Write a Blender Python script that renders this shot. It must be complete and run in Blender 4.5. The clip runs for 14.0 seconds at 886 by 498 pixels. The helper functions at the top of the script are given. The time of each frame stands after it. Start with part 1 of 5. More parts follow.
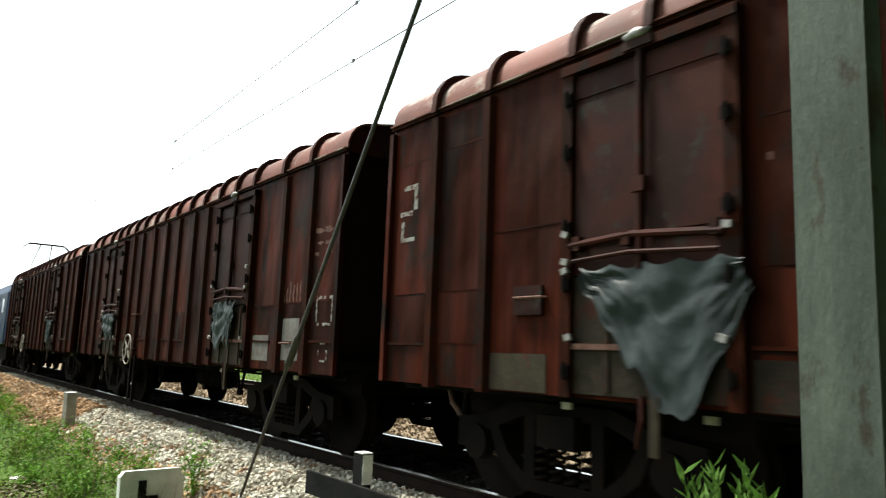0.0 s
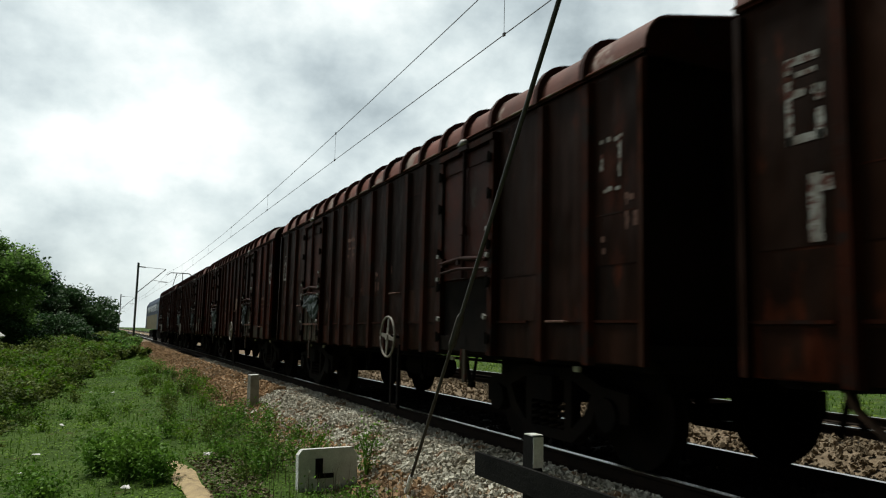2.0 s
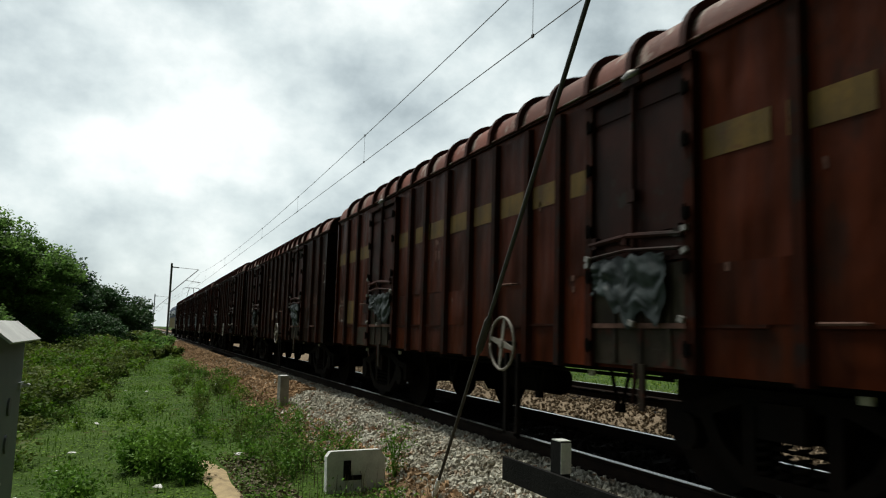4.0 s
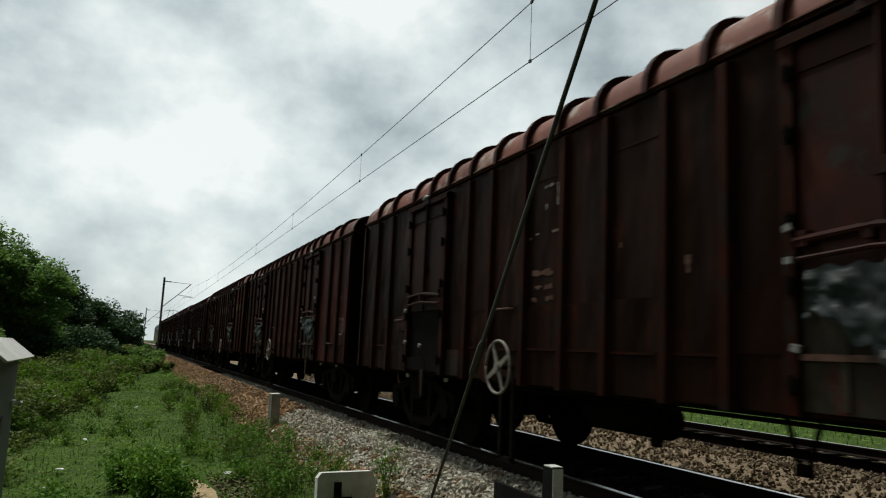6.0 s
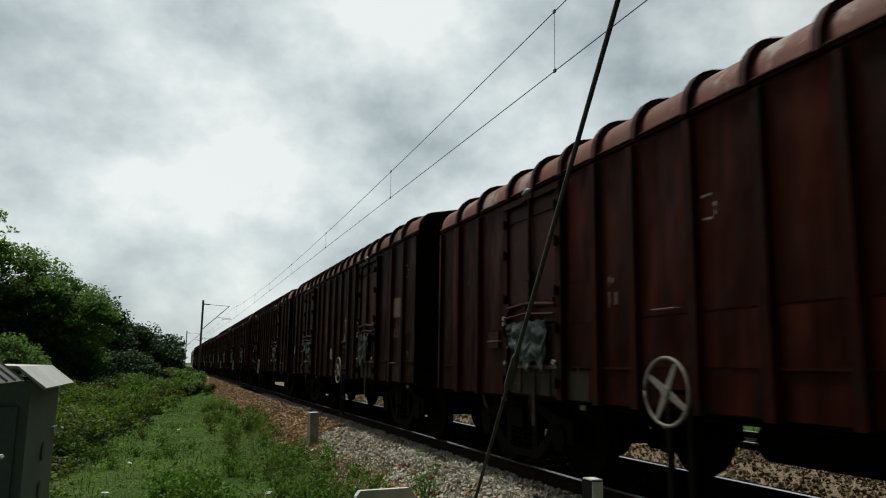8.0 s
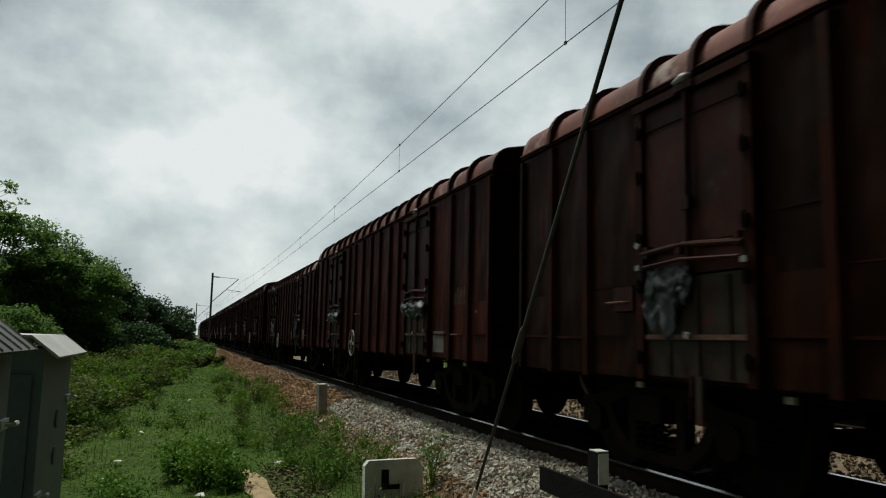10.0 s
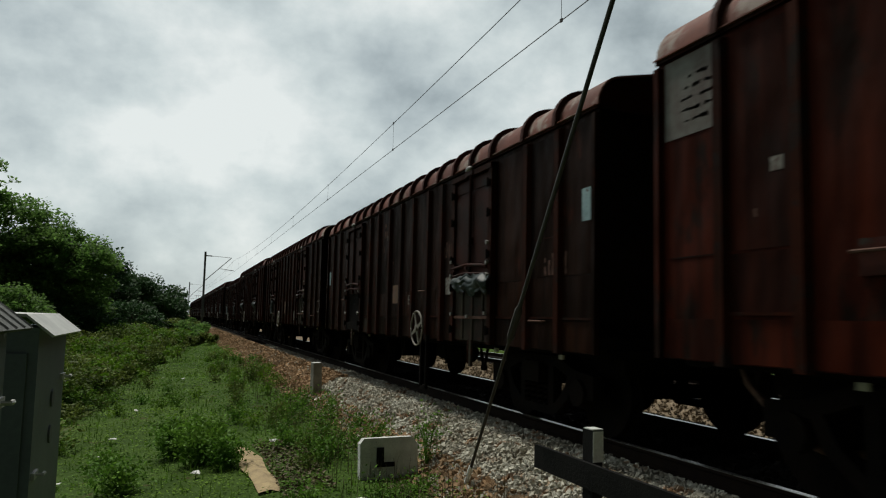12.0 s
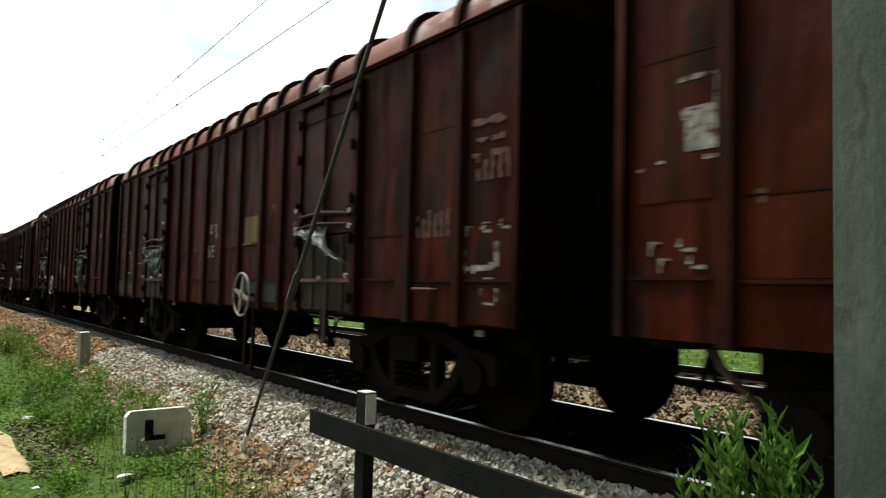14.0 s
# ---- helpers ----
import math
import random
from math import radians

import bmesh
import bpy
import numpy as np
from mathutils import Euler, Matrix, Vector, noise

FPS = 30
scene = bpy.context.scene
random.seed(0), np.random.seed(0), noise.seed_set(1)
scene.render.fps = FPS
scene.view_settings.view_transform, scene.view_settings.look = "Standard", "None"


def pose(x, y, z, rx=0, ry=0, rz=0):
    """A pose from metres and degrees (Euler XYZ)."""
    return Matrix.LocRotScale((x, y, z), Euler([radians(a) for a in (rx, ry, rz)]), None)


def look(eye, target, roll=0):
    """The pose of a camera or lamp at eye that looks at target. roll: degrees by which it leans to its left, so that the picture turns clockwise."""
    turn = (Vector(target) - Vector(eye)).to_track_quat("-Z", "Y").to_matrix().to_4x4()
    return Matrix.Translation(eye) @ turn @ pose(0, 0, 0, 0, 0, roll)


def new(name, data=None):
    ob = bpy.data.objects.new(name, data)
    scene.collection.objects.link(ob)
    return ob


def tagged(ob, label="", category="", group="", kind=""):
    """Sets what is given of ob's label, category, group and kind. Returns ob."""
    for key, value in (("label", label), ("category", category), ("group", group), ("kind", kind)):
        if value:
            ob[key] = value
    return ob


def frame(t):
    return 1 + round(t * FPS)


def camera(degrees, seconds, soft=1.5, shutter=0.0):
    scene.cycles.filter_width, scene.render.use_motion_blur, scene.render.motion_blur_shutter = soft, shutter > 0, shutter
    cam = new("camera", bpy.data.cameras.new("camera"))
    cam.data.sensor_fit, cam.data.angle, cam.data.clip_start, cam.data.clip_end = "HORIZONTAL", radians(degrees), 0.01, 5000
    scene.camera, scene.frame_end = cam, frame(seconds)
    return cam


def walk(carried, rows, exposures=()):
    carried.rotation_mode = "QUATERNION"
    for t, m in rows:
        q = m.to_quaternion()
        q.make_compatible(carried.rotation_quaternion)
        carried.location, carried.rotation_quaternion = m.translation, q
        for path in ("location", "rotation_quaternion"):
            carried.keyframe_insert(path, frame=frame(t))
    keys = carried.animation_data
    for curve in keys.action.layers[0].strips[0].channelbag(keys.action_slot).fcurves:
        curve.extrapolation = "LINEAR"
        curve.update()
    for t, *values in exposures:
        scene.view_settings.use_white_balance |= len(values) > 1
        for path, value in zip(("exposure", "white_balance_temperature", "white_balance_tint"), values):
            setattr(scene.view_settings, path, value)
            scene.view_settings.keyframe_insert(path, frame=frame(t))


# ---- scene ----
cam = camera(61.7, 14.0, soft=1.15, shutter=0.12)
PATH = [
    (0.0, pose(-0.108, -0.208, 1.219, 98.23, -2.14, -36.82)),
    (0.2, pose(-0.086, -0.110, 1.219, 97.01, -1.91, -32.38)),
    (0.5, pose(-0.020, -0.014, 1.209, 96.71, -1.77, -27.58)),
    (1.0, pose(-0.007, -0.012, 1.193, 97.00, -2.22, -25.15)),
    (1.5, pose(0.010, 0.010, 1.181, 96.92, -2.02, -25.04)),
    (2.0, pose(0.008, 0.050, 1.179, 96.57, -1.35, -24.51)),
    (2.5, pose(0.021, 0.063, 1.180, 96.33, -1.12, -23.94)),
    (3.0, pose(0.026, 0.052, 1.182, 96.06, -0.87, -23.08)),
    (5.5, pose(0.001, 0.042, 1.247, 97.63, -2.39, -21.45)),
    (6.0, pose(-0.007, 0.017, 1.245, 98.01, -2.60, -22.88)),
    (6.5, pose(-0.003, -0.004, 1.237, 98.00, -2.26, -26.39)),
    (7.0, pose(0.016, 0.040, 1.245, 97.57, -0.90, -21.24)),
    (7.5, pose(0.027, 0.022, 1.253, 98.22, -0.57, -19.99)),
    (8.0, pose(0.035, 0.019, 1.247, 99.00, -0.88, -19.98)),
    (10.5, pose(0.029, 0.012, 1.234, 96.26, -1.36, -19.34)),
    (11.0, pose(0.026, 0.047, 1.230, 95.71, -1.52, -19.81)),
    (11.5, pose(0.022, 0.042, 1.231, 95.47, -1.32, -19.96)),
    (12.0, pose(0.017, 0.035, 1.237, 95.39, -1.28, -19.91)),
    (12.5, pose(0.024, 0.032, 1.234, 95.57, -1.16, -19.67)),
    (13.0, pose(0.048, 0.041, 1.224, 95.76, -1.72, -20.50)),
    (13.5, pose(0.054, -0.041, 1.223, 94.66, -0.93, -25.89)),
    (14.0, pose(0.171, 0.002, 1.221, 93.27, -1.41, -35.49)),
]
LEVELS = [(0.0, 1.85), (0.2, 1.65), (0.4, 0.95), (0.5, 0.55), (0.6, 0.42), (0.9, 0.28), (1.3, 0.23), (3.0, 0.26), (5.5, 0.06), (8.0, -0.05), (10.5, -0.17),
          (13.0, -0.13), (13.4, -0.02), (13.7, 0.6), (14.0, 1.2)]
EXPOSURE = [(t, stops, 6500, 6.0) for t, stops in LEVELS]
walk(cam, PATH, EXPOSURE)

# ---- light: bright broken cloud, a high hazy sun ahead and a little to the camera's side ----
SUN = Vector((-0.17, 0.42, 0.90)).normalized()
world = bpy.data.worlds.new("world")
scene.world = world
world.use_nodes = True
wn, wl = world.node_tree.nodes, world.node_tree.links
wn.clear()


def wnode(kind, **values):
    n = wn.new(kind)
    for key, value in values.items():
        n.inputs[key].default_value = value
    return n


sky = wn.new("ShaderNodeTexSky")
sky.sky_type, sky.sun_disc = "NISHITA", False
sky.sun_elevation, sky.sun_rotation = math.asin(SUN.z), math.atan2(SUN.x, SUN.y)
sky.dust_density = 2.0
way = wn.new("ShaderNodeTexCoord")
stretch = wn.new("ShaderNodeMapping")
stretch.inputs["Scale"].default_value = (1.0, 1.0, 1.35)
stretch.inputs["Location"].default_value = (1.2, 2.0, 0.4)
wl.new(way.outputs["Generated"], stretch.inputs["Vector"])
big = wnode("ShaderNodeTexNoise", Scale=3.7, Detail=12.0, Roughness=0.55, Distortion=0.0)
wl.new(stretch.outputs[0], big.inputs["Vector"])
shade = wn.new("ShaderNodeValToRGB")
shade.color_ramp.elements[0].position, shade.color_ramp.elements[0].color = 0.33, (0.35, 0.405, 0.43, 1)
shade.color_ramp.elements[1].position, shade.color_ramp.elements[1].color = 0.62, (0.97, 1.0, 0.995, 1)
for where, tone in ((0.42, (0.525, 0.59, 0.615, 1)), (0.52, (0.735, 0.80, 0.81, 1))):
    shade.color_ramp.elements.new(where).color = tone
wl.new(big.outputs["Fac"], shade.inputs["Fac"])
# the cloud is bright towards the sun and heavy away from it
glow = wn.new("ShaderNodeVectorMath")
glow.operation = "DOT_PRODUCT"
glow.inputs[1].default_value = Vector((-0.28, 1.0, 0.16)).normalized()
wl.new(way.outputs["Generated"], glow.inputs[0])
fall = wn.new("ShaderNodeMapRange")
fall.interpolation_type = "SMOOTHSTEP"
for key, value in (("From Min", -0.25), ("From Max", 0.7), ("To Min", 0.06), ("To Max", 1.0)):
    fall.inputs[key].default_value = value
wl.new(glow.outputs["Value"], fall.inputs["Value"])
blue = wn.new("ShaderNodeVectorMath")
blue.operation = "SCALE"
blue.inputs["Scale"].default_value = 0.12
wl.new(sky.outputs[0], blue.inputs[0])
cover = wn.new("ShaderNodeMix")
cover.data_type = "RGBA"
cover.inputs["Factor"].default_value = 0.92
wl.new(blue.outputs[0], cover.inputs["A"])
wl.new(shade.outputs["Color"], cover.inputs["B"])
power = wn.new("ShaderNodeMath")
power.operation = "MULTIPLY"
power.inputs[1].default_value = 0.94
wl.new(fall.outputs[0], power.inputs[0])
back = wn.new("ShaderNodeBackground")
wl.new(power.outputs[0], back.inputs["Strength"])
wl.new(cover.outputs["Result"], back.inputs["Color"])
wout = wn.new("ShaderNodeOutputWorld")
wl.new(back.outputs[0], wout.inputs["Surface"])

sun = new("sun", bpy.data.lights.new("sun", "SUN"))
sun.data.energy, sun.data.angle, sun.data.color = 3.2, radians(9.0), (1.0, 0.96, 0.88)
sun.matrix_world = look(SUN * 50, (0, 0, 0))

# ---- materials ----


def material(name, base, other, scale, rough=0.8, metal=0.0, bump=0.2, fine=None, vary=0.0, spots=None, stretch_z=1.0, island=False, through_light=0.0, gloss=0.5, streaks=0.0, dents=0.0, tint=None):
    """A surface of two tones mixed by noise at two scales, with relief; spots adds a third tone in patches; vary shifts each object's tone."""
    m = bpy.data.materials.new(name)
    m.use_nodes = True
    n, l = m.node_tree.nodes, m.node_tree.links
    bsdf = n["Principled BSDF"]
    bsdf.inputs["Specular IOR Level"].default_value = 0.1 if through_light else gloss
    bsdf.inputs["Roughness"].default_value, bsdf.inputs["Metallic"].default_value = rough, metal
    if tint:
        bsdf.inputs["Specular Tint"].default_value = (*tint, 1)
    co = n.new("ShaderNodeTexCoord")
    mp = n.new("ShaderNodeMapping")
    mp.inputs["Scale"].default_value = (1, 1, stretch_z)
    l.new(co.outputs["Object"], mp.inputs["Vector"])
    source = mp.outputs[0]
    info = n.new("ShaderNodeObjectInfo")
    if vary:
        shift = n.new("ShaderNodeVectorMath")
        shift.operation = "MULTIPLY_ADD"
        spread = n.new("ShaderNodeCombineXYZ")
        for axis in "XYZ":
            l.new(info.outputs["Random"], spread.inputs[axis])
        shift.inputs[1].default_value = (37, 53, 71)
        l.new(spread.outputs[0], shift.inputs[0])
        l.new(source, shift.inputs[2])
        source = shift.outputs[0]

    def grain(s, detail, r=0.6):
        t = n.new("ShaderNodeTexNoise")
        t.inputs["Scale"].default_value, t.inputs["Detail"].default_value, t.inputs["Roughness"].default_value = s, detail, r
        l.new(source, t.inputs["Vector"])
        return t.outputs["Fac"]

    def ramp(fac, a, b, p, q):
        r = n.new("ShaderNodeValToRGB")
        e = r.color_ramp.elements
        e[0].position, e[0].color, e[1].position, e[1].color = p, (*a, 1), q, (*b, 1)
        l.new(fac, r.inputs["Fac"])
        return r.outputs["Color"]

    def mix(fac, a, b, blend="MIX"):
        x = n.new("ShaderNodeMix")
        x.data_type, x.blend_type = "RGBA", blend
        for socket, value in (("Factor", fac), ("A", a), ("B", b)):
            if hasattr(value, "is_linked"):
                l.new(value, x.inputs[socket])
            elif socket == "Factor":
                x.inputs[0].default_value = value
            else:
                x.inputs[socket].default_value = (*value, 1)
        return x.outputs["Result"]

    large, small = grain(scale, 5), grain(fine or scale * 9, 6, 0.7)
    colour = ramp(large, base, other, 0.36, 0.64)
    colour = mix(0.35, colour, ramp(small, (0.55, 0.55, 0.55), (1.35, 1.35, 1.35), 0.3, 0.7), "MULTIPLY")
    if spots:
        tone, amount = spots
        colour = mix(ramp(grain(scale * 2.3, 7, 0.68), (0, 0, 0), (1, 1, 1), 0.62 - amount, 0.70 - amount), colour, tone)
    if streaks:
        run = n.new("ShaderNodeMapping")
        run.inputs["Scale"].default_value = (7, 7, 0.35)
        l.new(source, run.inputs["Vector"])
        t = n.new("ShaderNodeTexNoise")
        t.inputs["Scale"].default_value, t.inputs["Detail"].default_value = 1.0, 4
        l.new(run.outputs[0], t.inputs["Vector"])
        colour = mix(streaks, colour, ramp(t.outputs["Fac"], (0.25, 0.27, 0.27), (1.4, 1.3, 1.25), 0.35, 0.68), "MULTIPLY")
    if vary or island:
        part_of = info.outputs["Random"]
        if island:
            part_of = n.new("ShaderNodeNewGeometry").outputs["Random Per Island"]
        v = vary or 0.3
        colour = mix(1.0, colour, ramp(part_of, (1 - v,) * 3, (1 + v,) * 3, 0, 1), "MULTIPLY")
    l.new(colour, bsdf.inputs["Base Color"])
    rr = n.new("ShaderNodeMapRange")
    rr.inputs["To Min"].default_value, rr.inputs["To Max"].default_value = max(rough - 0.12, 0.05), min(rough + 0.12, 1)
    l.new(small, rr.inputs["Value"])
    l.new(rr.outputs[0], bsdf.inputs["Roughness"])
    if bump:
        b = n.new("ShaderNodeBump")
        b.inputs["Strength"].default_value, b.inputs["Distance"].default_value = bump, 0.02
        l.new(small, b.inputs["Height"])
        if dents:
            d = n.new("ShaderNodeBump")
            d.inputs["Strength"].default_value, d.inputs["Distance"].default_value = 1.0, dents
            l.new(grain(1.7, 2, 0.4), d.inputs["Height"])
            l.new(d.outputs[0], b.inputs["Normal"])
        l.new(b.outputs[0], bsdf.inputs["Normal"])
    if through_light:
        t = n.new("ShaderNodeBsdfTranslucent")
        l.new(colour, t.inputs["Color"])
        s = n.new("ShaderNodeMixShader")
        s.inputs[0].default_value = through_light
        l.new(bsdf.outputs[0], s.inputs[1])
        l.new(t.outputs[0], s.inputs[2])
        l.new(s.outputs[0], n["Material Output"].inputs["Surface"])
    return m


# wall red far below true oxide red: the side's shade is in the colour
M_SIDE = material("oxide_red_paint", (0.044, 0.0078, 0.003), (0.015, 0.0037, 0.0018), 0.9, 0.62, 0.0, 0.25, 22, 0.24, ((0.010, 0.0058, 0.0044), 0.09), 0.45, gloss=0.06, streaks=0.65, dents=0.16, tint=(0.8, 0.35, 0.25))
M_BROWN = material("dark_brown_wagon_paint", (0.0155, 0.005, 0.0019), (0.0062, 0.0027, 0.0014), 0.9, 0.58, 0.0, 0.25, 22, 0.25, ((0.034, 0.0078, 0.0028), 0.05), 0.45, gloss=0.05, streaks=0.6, dents=0.16, tint=(0.8, 0.4, 0.25))
# same red as the walls, lowered to include part of the ribs' shade
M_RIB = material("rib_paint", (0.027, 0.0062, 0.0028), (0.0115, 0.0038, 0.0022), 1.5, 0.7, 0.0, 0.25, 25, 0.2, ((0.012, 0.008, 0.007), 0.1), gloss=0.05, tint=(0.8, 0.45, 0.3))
# end walls: the shade of the gap between wagons is mixed into the paint
M_END = material("shaded_end_wall_paint", (0.013, 0.0062, 0.0045), (0.007, 0.0042, 0.0035), 1.2, 0.8, 0.0, 0.25, 22, 0.2, gloss=0.06)
M_ORANGE = material("orange_red_wagon_paint", (0.054, 0.0102, 0.0025), (0.023, 0.0058, 0.0018), 0.9, 0.5, 0.0, 0.25, 22, 0.3, ((0.02, 0.008, 0.005), 0.04), 0.45, gloss=0.06, streaks=0.5, dents=0.16, tint=(0.8, 0.35, 0.25))
M_YELLOW = material("dull_yellow_paint", (0.115, 0.068, 0.007), (0.065, 0.038, 0.006), 1.6, 0.6, 0.0, 0.2, 25, 0.0, ((0.06, 0.018, 0.006), 0.05), gloss=0.15, streaks=0.4)
M_TEAL = material("old_teal_paint", (0.015, 0.032, 0.028), (0.011, 0.014, 0.012), 1.6, 0.6, 0.0, 0.2, 25, 0.0, ((0.04, 0.012, 0.006), 0.06), gloss=0.15, streaks=0.4)
M_STEEL = material("scuffed_bright_steel", (0.24, 0.235, 0.22), (0.10, 0.09, 0.08), 14, 0.45, 0.4, 0.2, 50)
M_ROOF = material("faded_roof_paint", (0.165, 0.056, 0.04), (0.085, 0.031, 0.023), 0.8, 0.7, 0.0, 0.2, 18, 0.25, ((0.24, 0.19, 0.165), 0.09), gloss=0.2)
M_ARCH = material("roof_rib_paint", (0.045, 0.014, 0.01), (0.028, 0.011, 0.009), 2, 0.7, 0.0, 0.2, 25, 0.2, gloss=0.06)
M_DOOR = material("worn_red_door_steel", (0.033, 0.0064, 0.003), (0.012, 0.0038, 0.0022), 1.6, 0.62, 0.0, 0.12, 22, 0.3, ((0.02, 0.016, 0.013), 0.05), gloss=0.08)
M_LOWDOOR = material("grey_green_lower_door", (0.030, 0.025, 0.016), (0.016, 0.0105, 0.007), 1.8, 0.66, 0.1, 0.3, 20, 0.25, ((0.045, 0.013, 0.008), 0.07), gloss=0.08)
# running-gear steel, darkened in colour to hold the shadow under the wagons
M_BLACK = material("near_black_shade_steel", (0.0045, 0.004, 0.0038), (0.0085, 0.0062, 0.0048), 3, 0.85, 0.0, 0.3, 30, 0.2, gloss=0.03)
M_WHEELRIM = material("cream_wheel_paint", (0.19, 0.172, 0.142), (0.11, 0.095, 0.077), 6, 0.6, 0, 0.1, 40)
M_WHITE = material("old_white_paint", (0.27, 0.27, 0.255), (0.13, 0.115, 0.10), 7, 0.75, 0, 0.1, 40, 0.0, ((0.06, 0.016, 0.01), 0.12), gloss=0.1)
M_SCRAPE = material("scraped_paint", (0.12, 0.065, 0.05), (0.06, 0.03, 0.022), 12, 0.75, 0, 0.1, 40, gloss=0.1)
M_OCHRE = material("ochre_paint", (0.10, 0.046, 0.010), (0.05, 0.022, 0.007), 5, 0.75, 0, 0.1, 30, 0.0, ((0.08, 0.02, 0.012), 0.1))
M_PRIMER = material("grey_primer", (0.115, 0.115, 0.10), (0.06, 0.042, 0.034), 4, 0.75, 0, 0.1, 30)
M_PALEBLUE = material("pale_blue_paint", (0.25, 0.36, 0.38), (0.16, 0.24, 0.26), 6, 0.75, 0, 0.1, 40, 0.0, ((0.07, 0.02, 0.014), 0.06))
# dark sheeting; the pale spots are sheen on the creases, put in as colour
M_TARP = material("dark_sheeting_painted_sheen", (0.022, 0.031, 0.030), (0.008, 0.012, 0.012), 2.6, 0.5, 0.0, 0.2, 18, 0.3, ((0.2, 0.21, 0.21), -0.09), gloss=0.22)
M_BALLAST = material("crushed_granite", (0.52, 0.505, 0.43), (0.32, 0.295, 0.235), 1.6, 0.9, 0, 0.9, 30, 0.0, ((0.25, 0.15, 0.085), 0.08), island=True, gloss=0.06)
M_BALLASTBED = material("ballast_bed", (0.28, 0.22, 0.155), (0.14, 0.105, 0.07), 14, 0.95, 0, 1.0, 40, 0.0, ((0.20, 0.12, 0.075), 0.03), gloss=0.06)
M_RUSTSTONE = material("rusty_granite", (0.34, 0.22, 0.125), (0.22, 0.15, 0.09), 1.6, 0.9, 0, 0.9, 30, 0.0, island=True, gloss=0.06)
# brown stone beyond the train, its half shade included in the tone
M_BROWNSTONE = material("brown_half_shade_granite", (0.22, 0.175, 0.12), (0.13, 0.095, 0.06), 1.6, 0.9, 0, 0.9, 30, 0.0, ((0.3, 0.27, 0.21), 0.0), island=True, gloss=0.06)
# ballast under the train: its shadow is put into a near-black stone colour
M_UNDERSHADE = material("under_train_shade_ballast", (0.016, 0.0135, 0.0115), (0.010, 0.0085, 0.0075), 6, 0.9, 0, 0.9, 30, 0.0, island=True, gloss=0.06)
# concrete sleepers toned near black for the shade beneath the wagons
M_DARKSLEEPER = material("shade_dark_concrete_sleeper", (0.02, 0.0175, 0.015), (0.012, 0.0105, 0.0095), 5, 0.9, 0, 0.3, 40, gloss=0.06)
M_CONCRETE = material("weathered_concrete", (0.27, 0.255, 0.225), (0.18, 0.17, 0.15), 4, 0.9, 0, 0.35, 60, 0.15, ((0.15, 0.14, 0.12), 0.02), gloss=0.06)
M_LIME = material("whitewashed_stone", (0.68, 0.69, 0.66), (0.52, 0.53, 0.5), 4, 0.9, 0, 0.35, 50, 0.0, ((0.28, 0.27, 0.23), 0.0), gloss=0.06)
# rust brown taken almost to black: the train's shade is in this colour
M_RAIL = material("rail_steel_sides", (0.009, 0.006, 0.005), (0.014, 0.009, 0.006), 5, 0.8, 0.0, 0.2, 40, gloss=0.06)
M_RAILTOP = material("polished_rail_head", (0.62, 0.62, 0.62), (0.5, 0.5, 0.5), 5, 0.28, 1.0, 0.0, 60)
M_SOIL = material("grassy_soil", (0.0345, 0.0633, 0.0126), (0.0575, 0.0978, 0.0196), 0.9, 0.95, 0, 1.0, 26, 0.0, ((0.075, 0.06, 0.03), 0.03), gloss=0.06)
M_GRASS = material("grass_blades", (0.0633, 0.144, 0.0184), (0.138, 0.23, 0.0345), 0.8, 0.6, 0, 0, 5, 0.4, island=True, through_light=0.35)
M_HERB = material("herb_leaves", (0.0667, 0.149, 0.0103), (0.132, 0.23, 0.0207), 0.6, 0.6, 0, 0, 4, 0.22, island=True, through_light=0.35)
M_FIELD = material("field_leaves", (0.11, 0.19, 0.016), (0.17, 0.25, 0.03), 0.4, 0.6, 0, 0, 4, 0.2, island=True, through_light=0.35)
M_WEED = material("weed_leaves", (0.069, 0.167, 0.0184), (0.127, 0.236, 0.0322), 1.3, 0.55, 0, 0, 5, 0.4, island=True, through_light=0.3)
M_SHRUB = material("shrub_leaves", (0.06, 0.13, 0.022), (0.11, 0.19, 0.045), 3.0, 0.42, 0, 0, 30, 0.3, island=True, through_light=0.25)
M_SCRUB = material("olive_scrub_leaves", (0.075, 0.115, 0.02), (0.13, 0.165, 0.035), 0.5, 0.6, 0, 0, 4, 0.4, island=True, through_light=0.3)
M_DRY = material("dry_stems", (0.15, 0.12, 0.06), (0.09, 0.07, 0.035), 2, 0.8, 0, 0, 9, 0.3, island=True)
M_LEAF = material("tree_leaves", (0.085, 0.175, 0.036), (0.14, 0.24, 0.06), 0.35, 0.5, 0, 0, 3, 0.35, island=True, through_light=0.58)
M_LEAFDARK = material("dark_tree_leaves", (0.03, 0.078, 0.024), (0.052, 0.105, 0.035), 0.35, 0.5, 0, 0, 3, 0.35, island=True, through_light=0.2)
M_BARK = material("bark", (0.11, 0.085, 0.06), (0.06, 0.045, 0.032), 3, 0.95, 0, 0.8, 20)
M_CABINET = material("grey_cabinet_paint", (0.115, 0.14, 0.145), (0.085, 0.105, 0.11), 2, 0.5, 0.0, 0.1, 30, 0.1, ((0.07, 0.075, 0.07), 0.0))
M_ZINC = material("weathered_zinc_sheet", (0.55, 0.55, 0.52), (0.42, 0.42, 0.4), 3, 0.6, 0.2, 0.1, 30, 0.0)
M_ASBESTOS = material("dark_sheet_roof", (0.12, 0.125, 0.12), (0.075, 0.08, 0.075), 3, 0.85, 0, 0.4, 30)
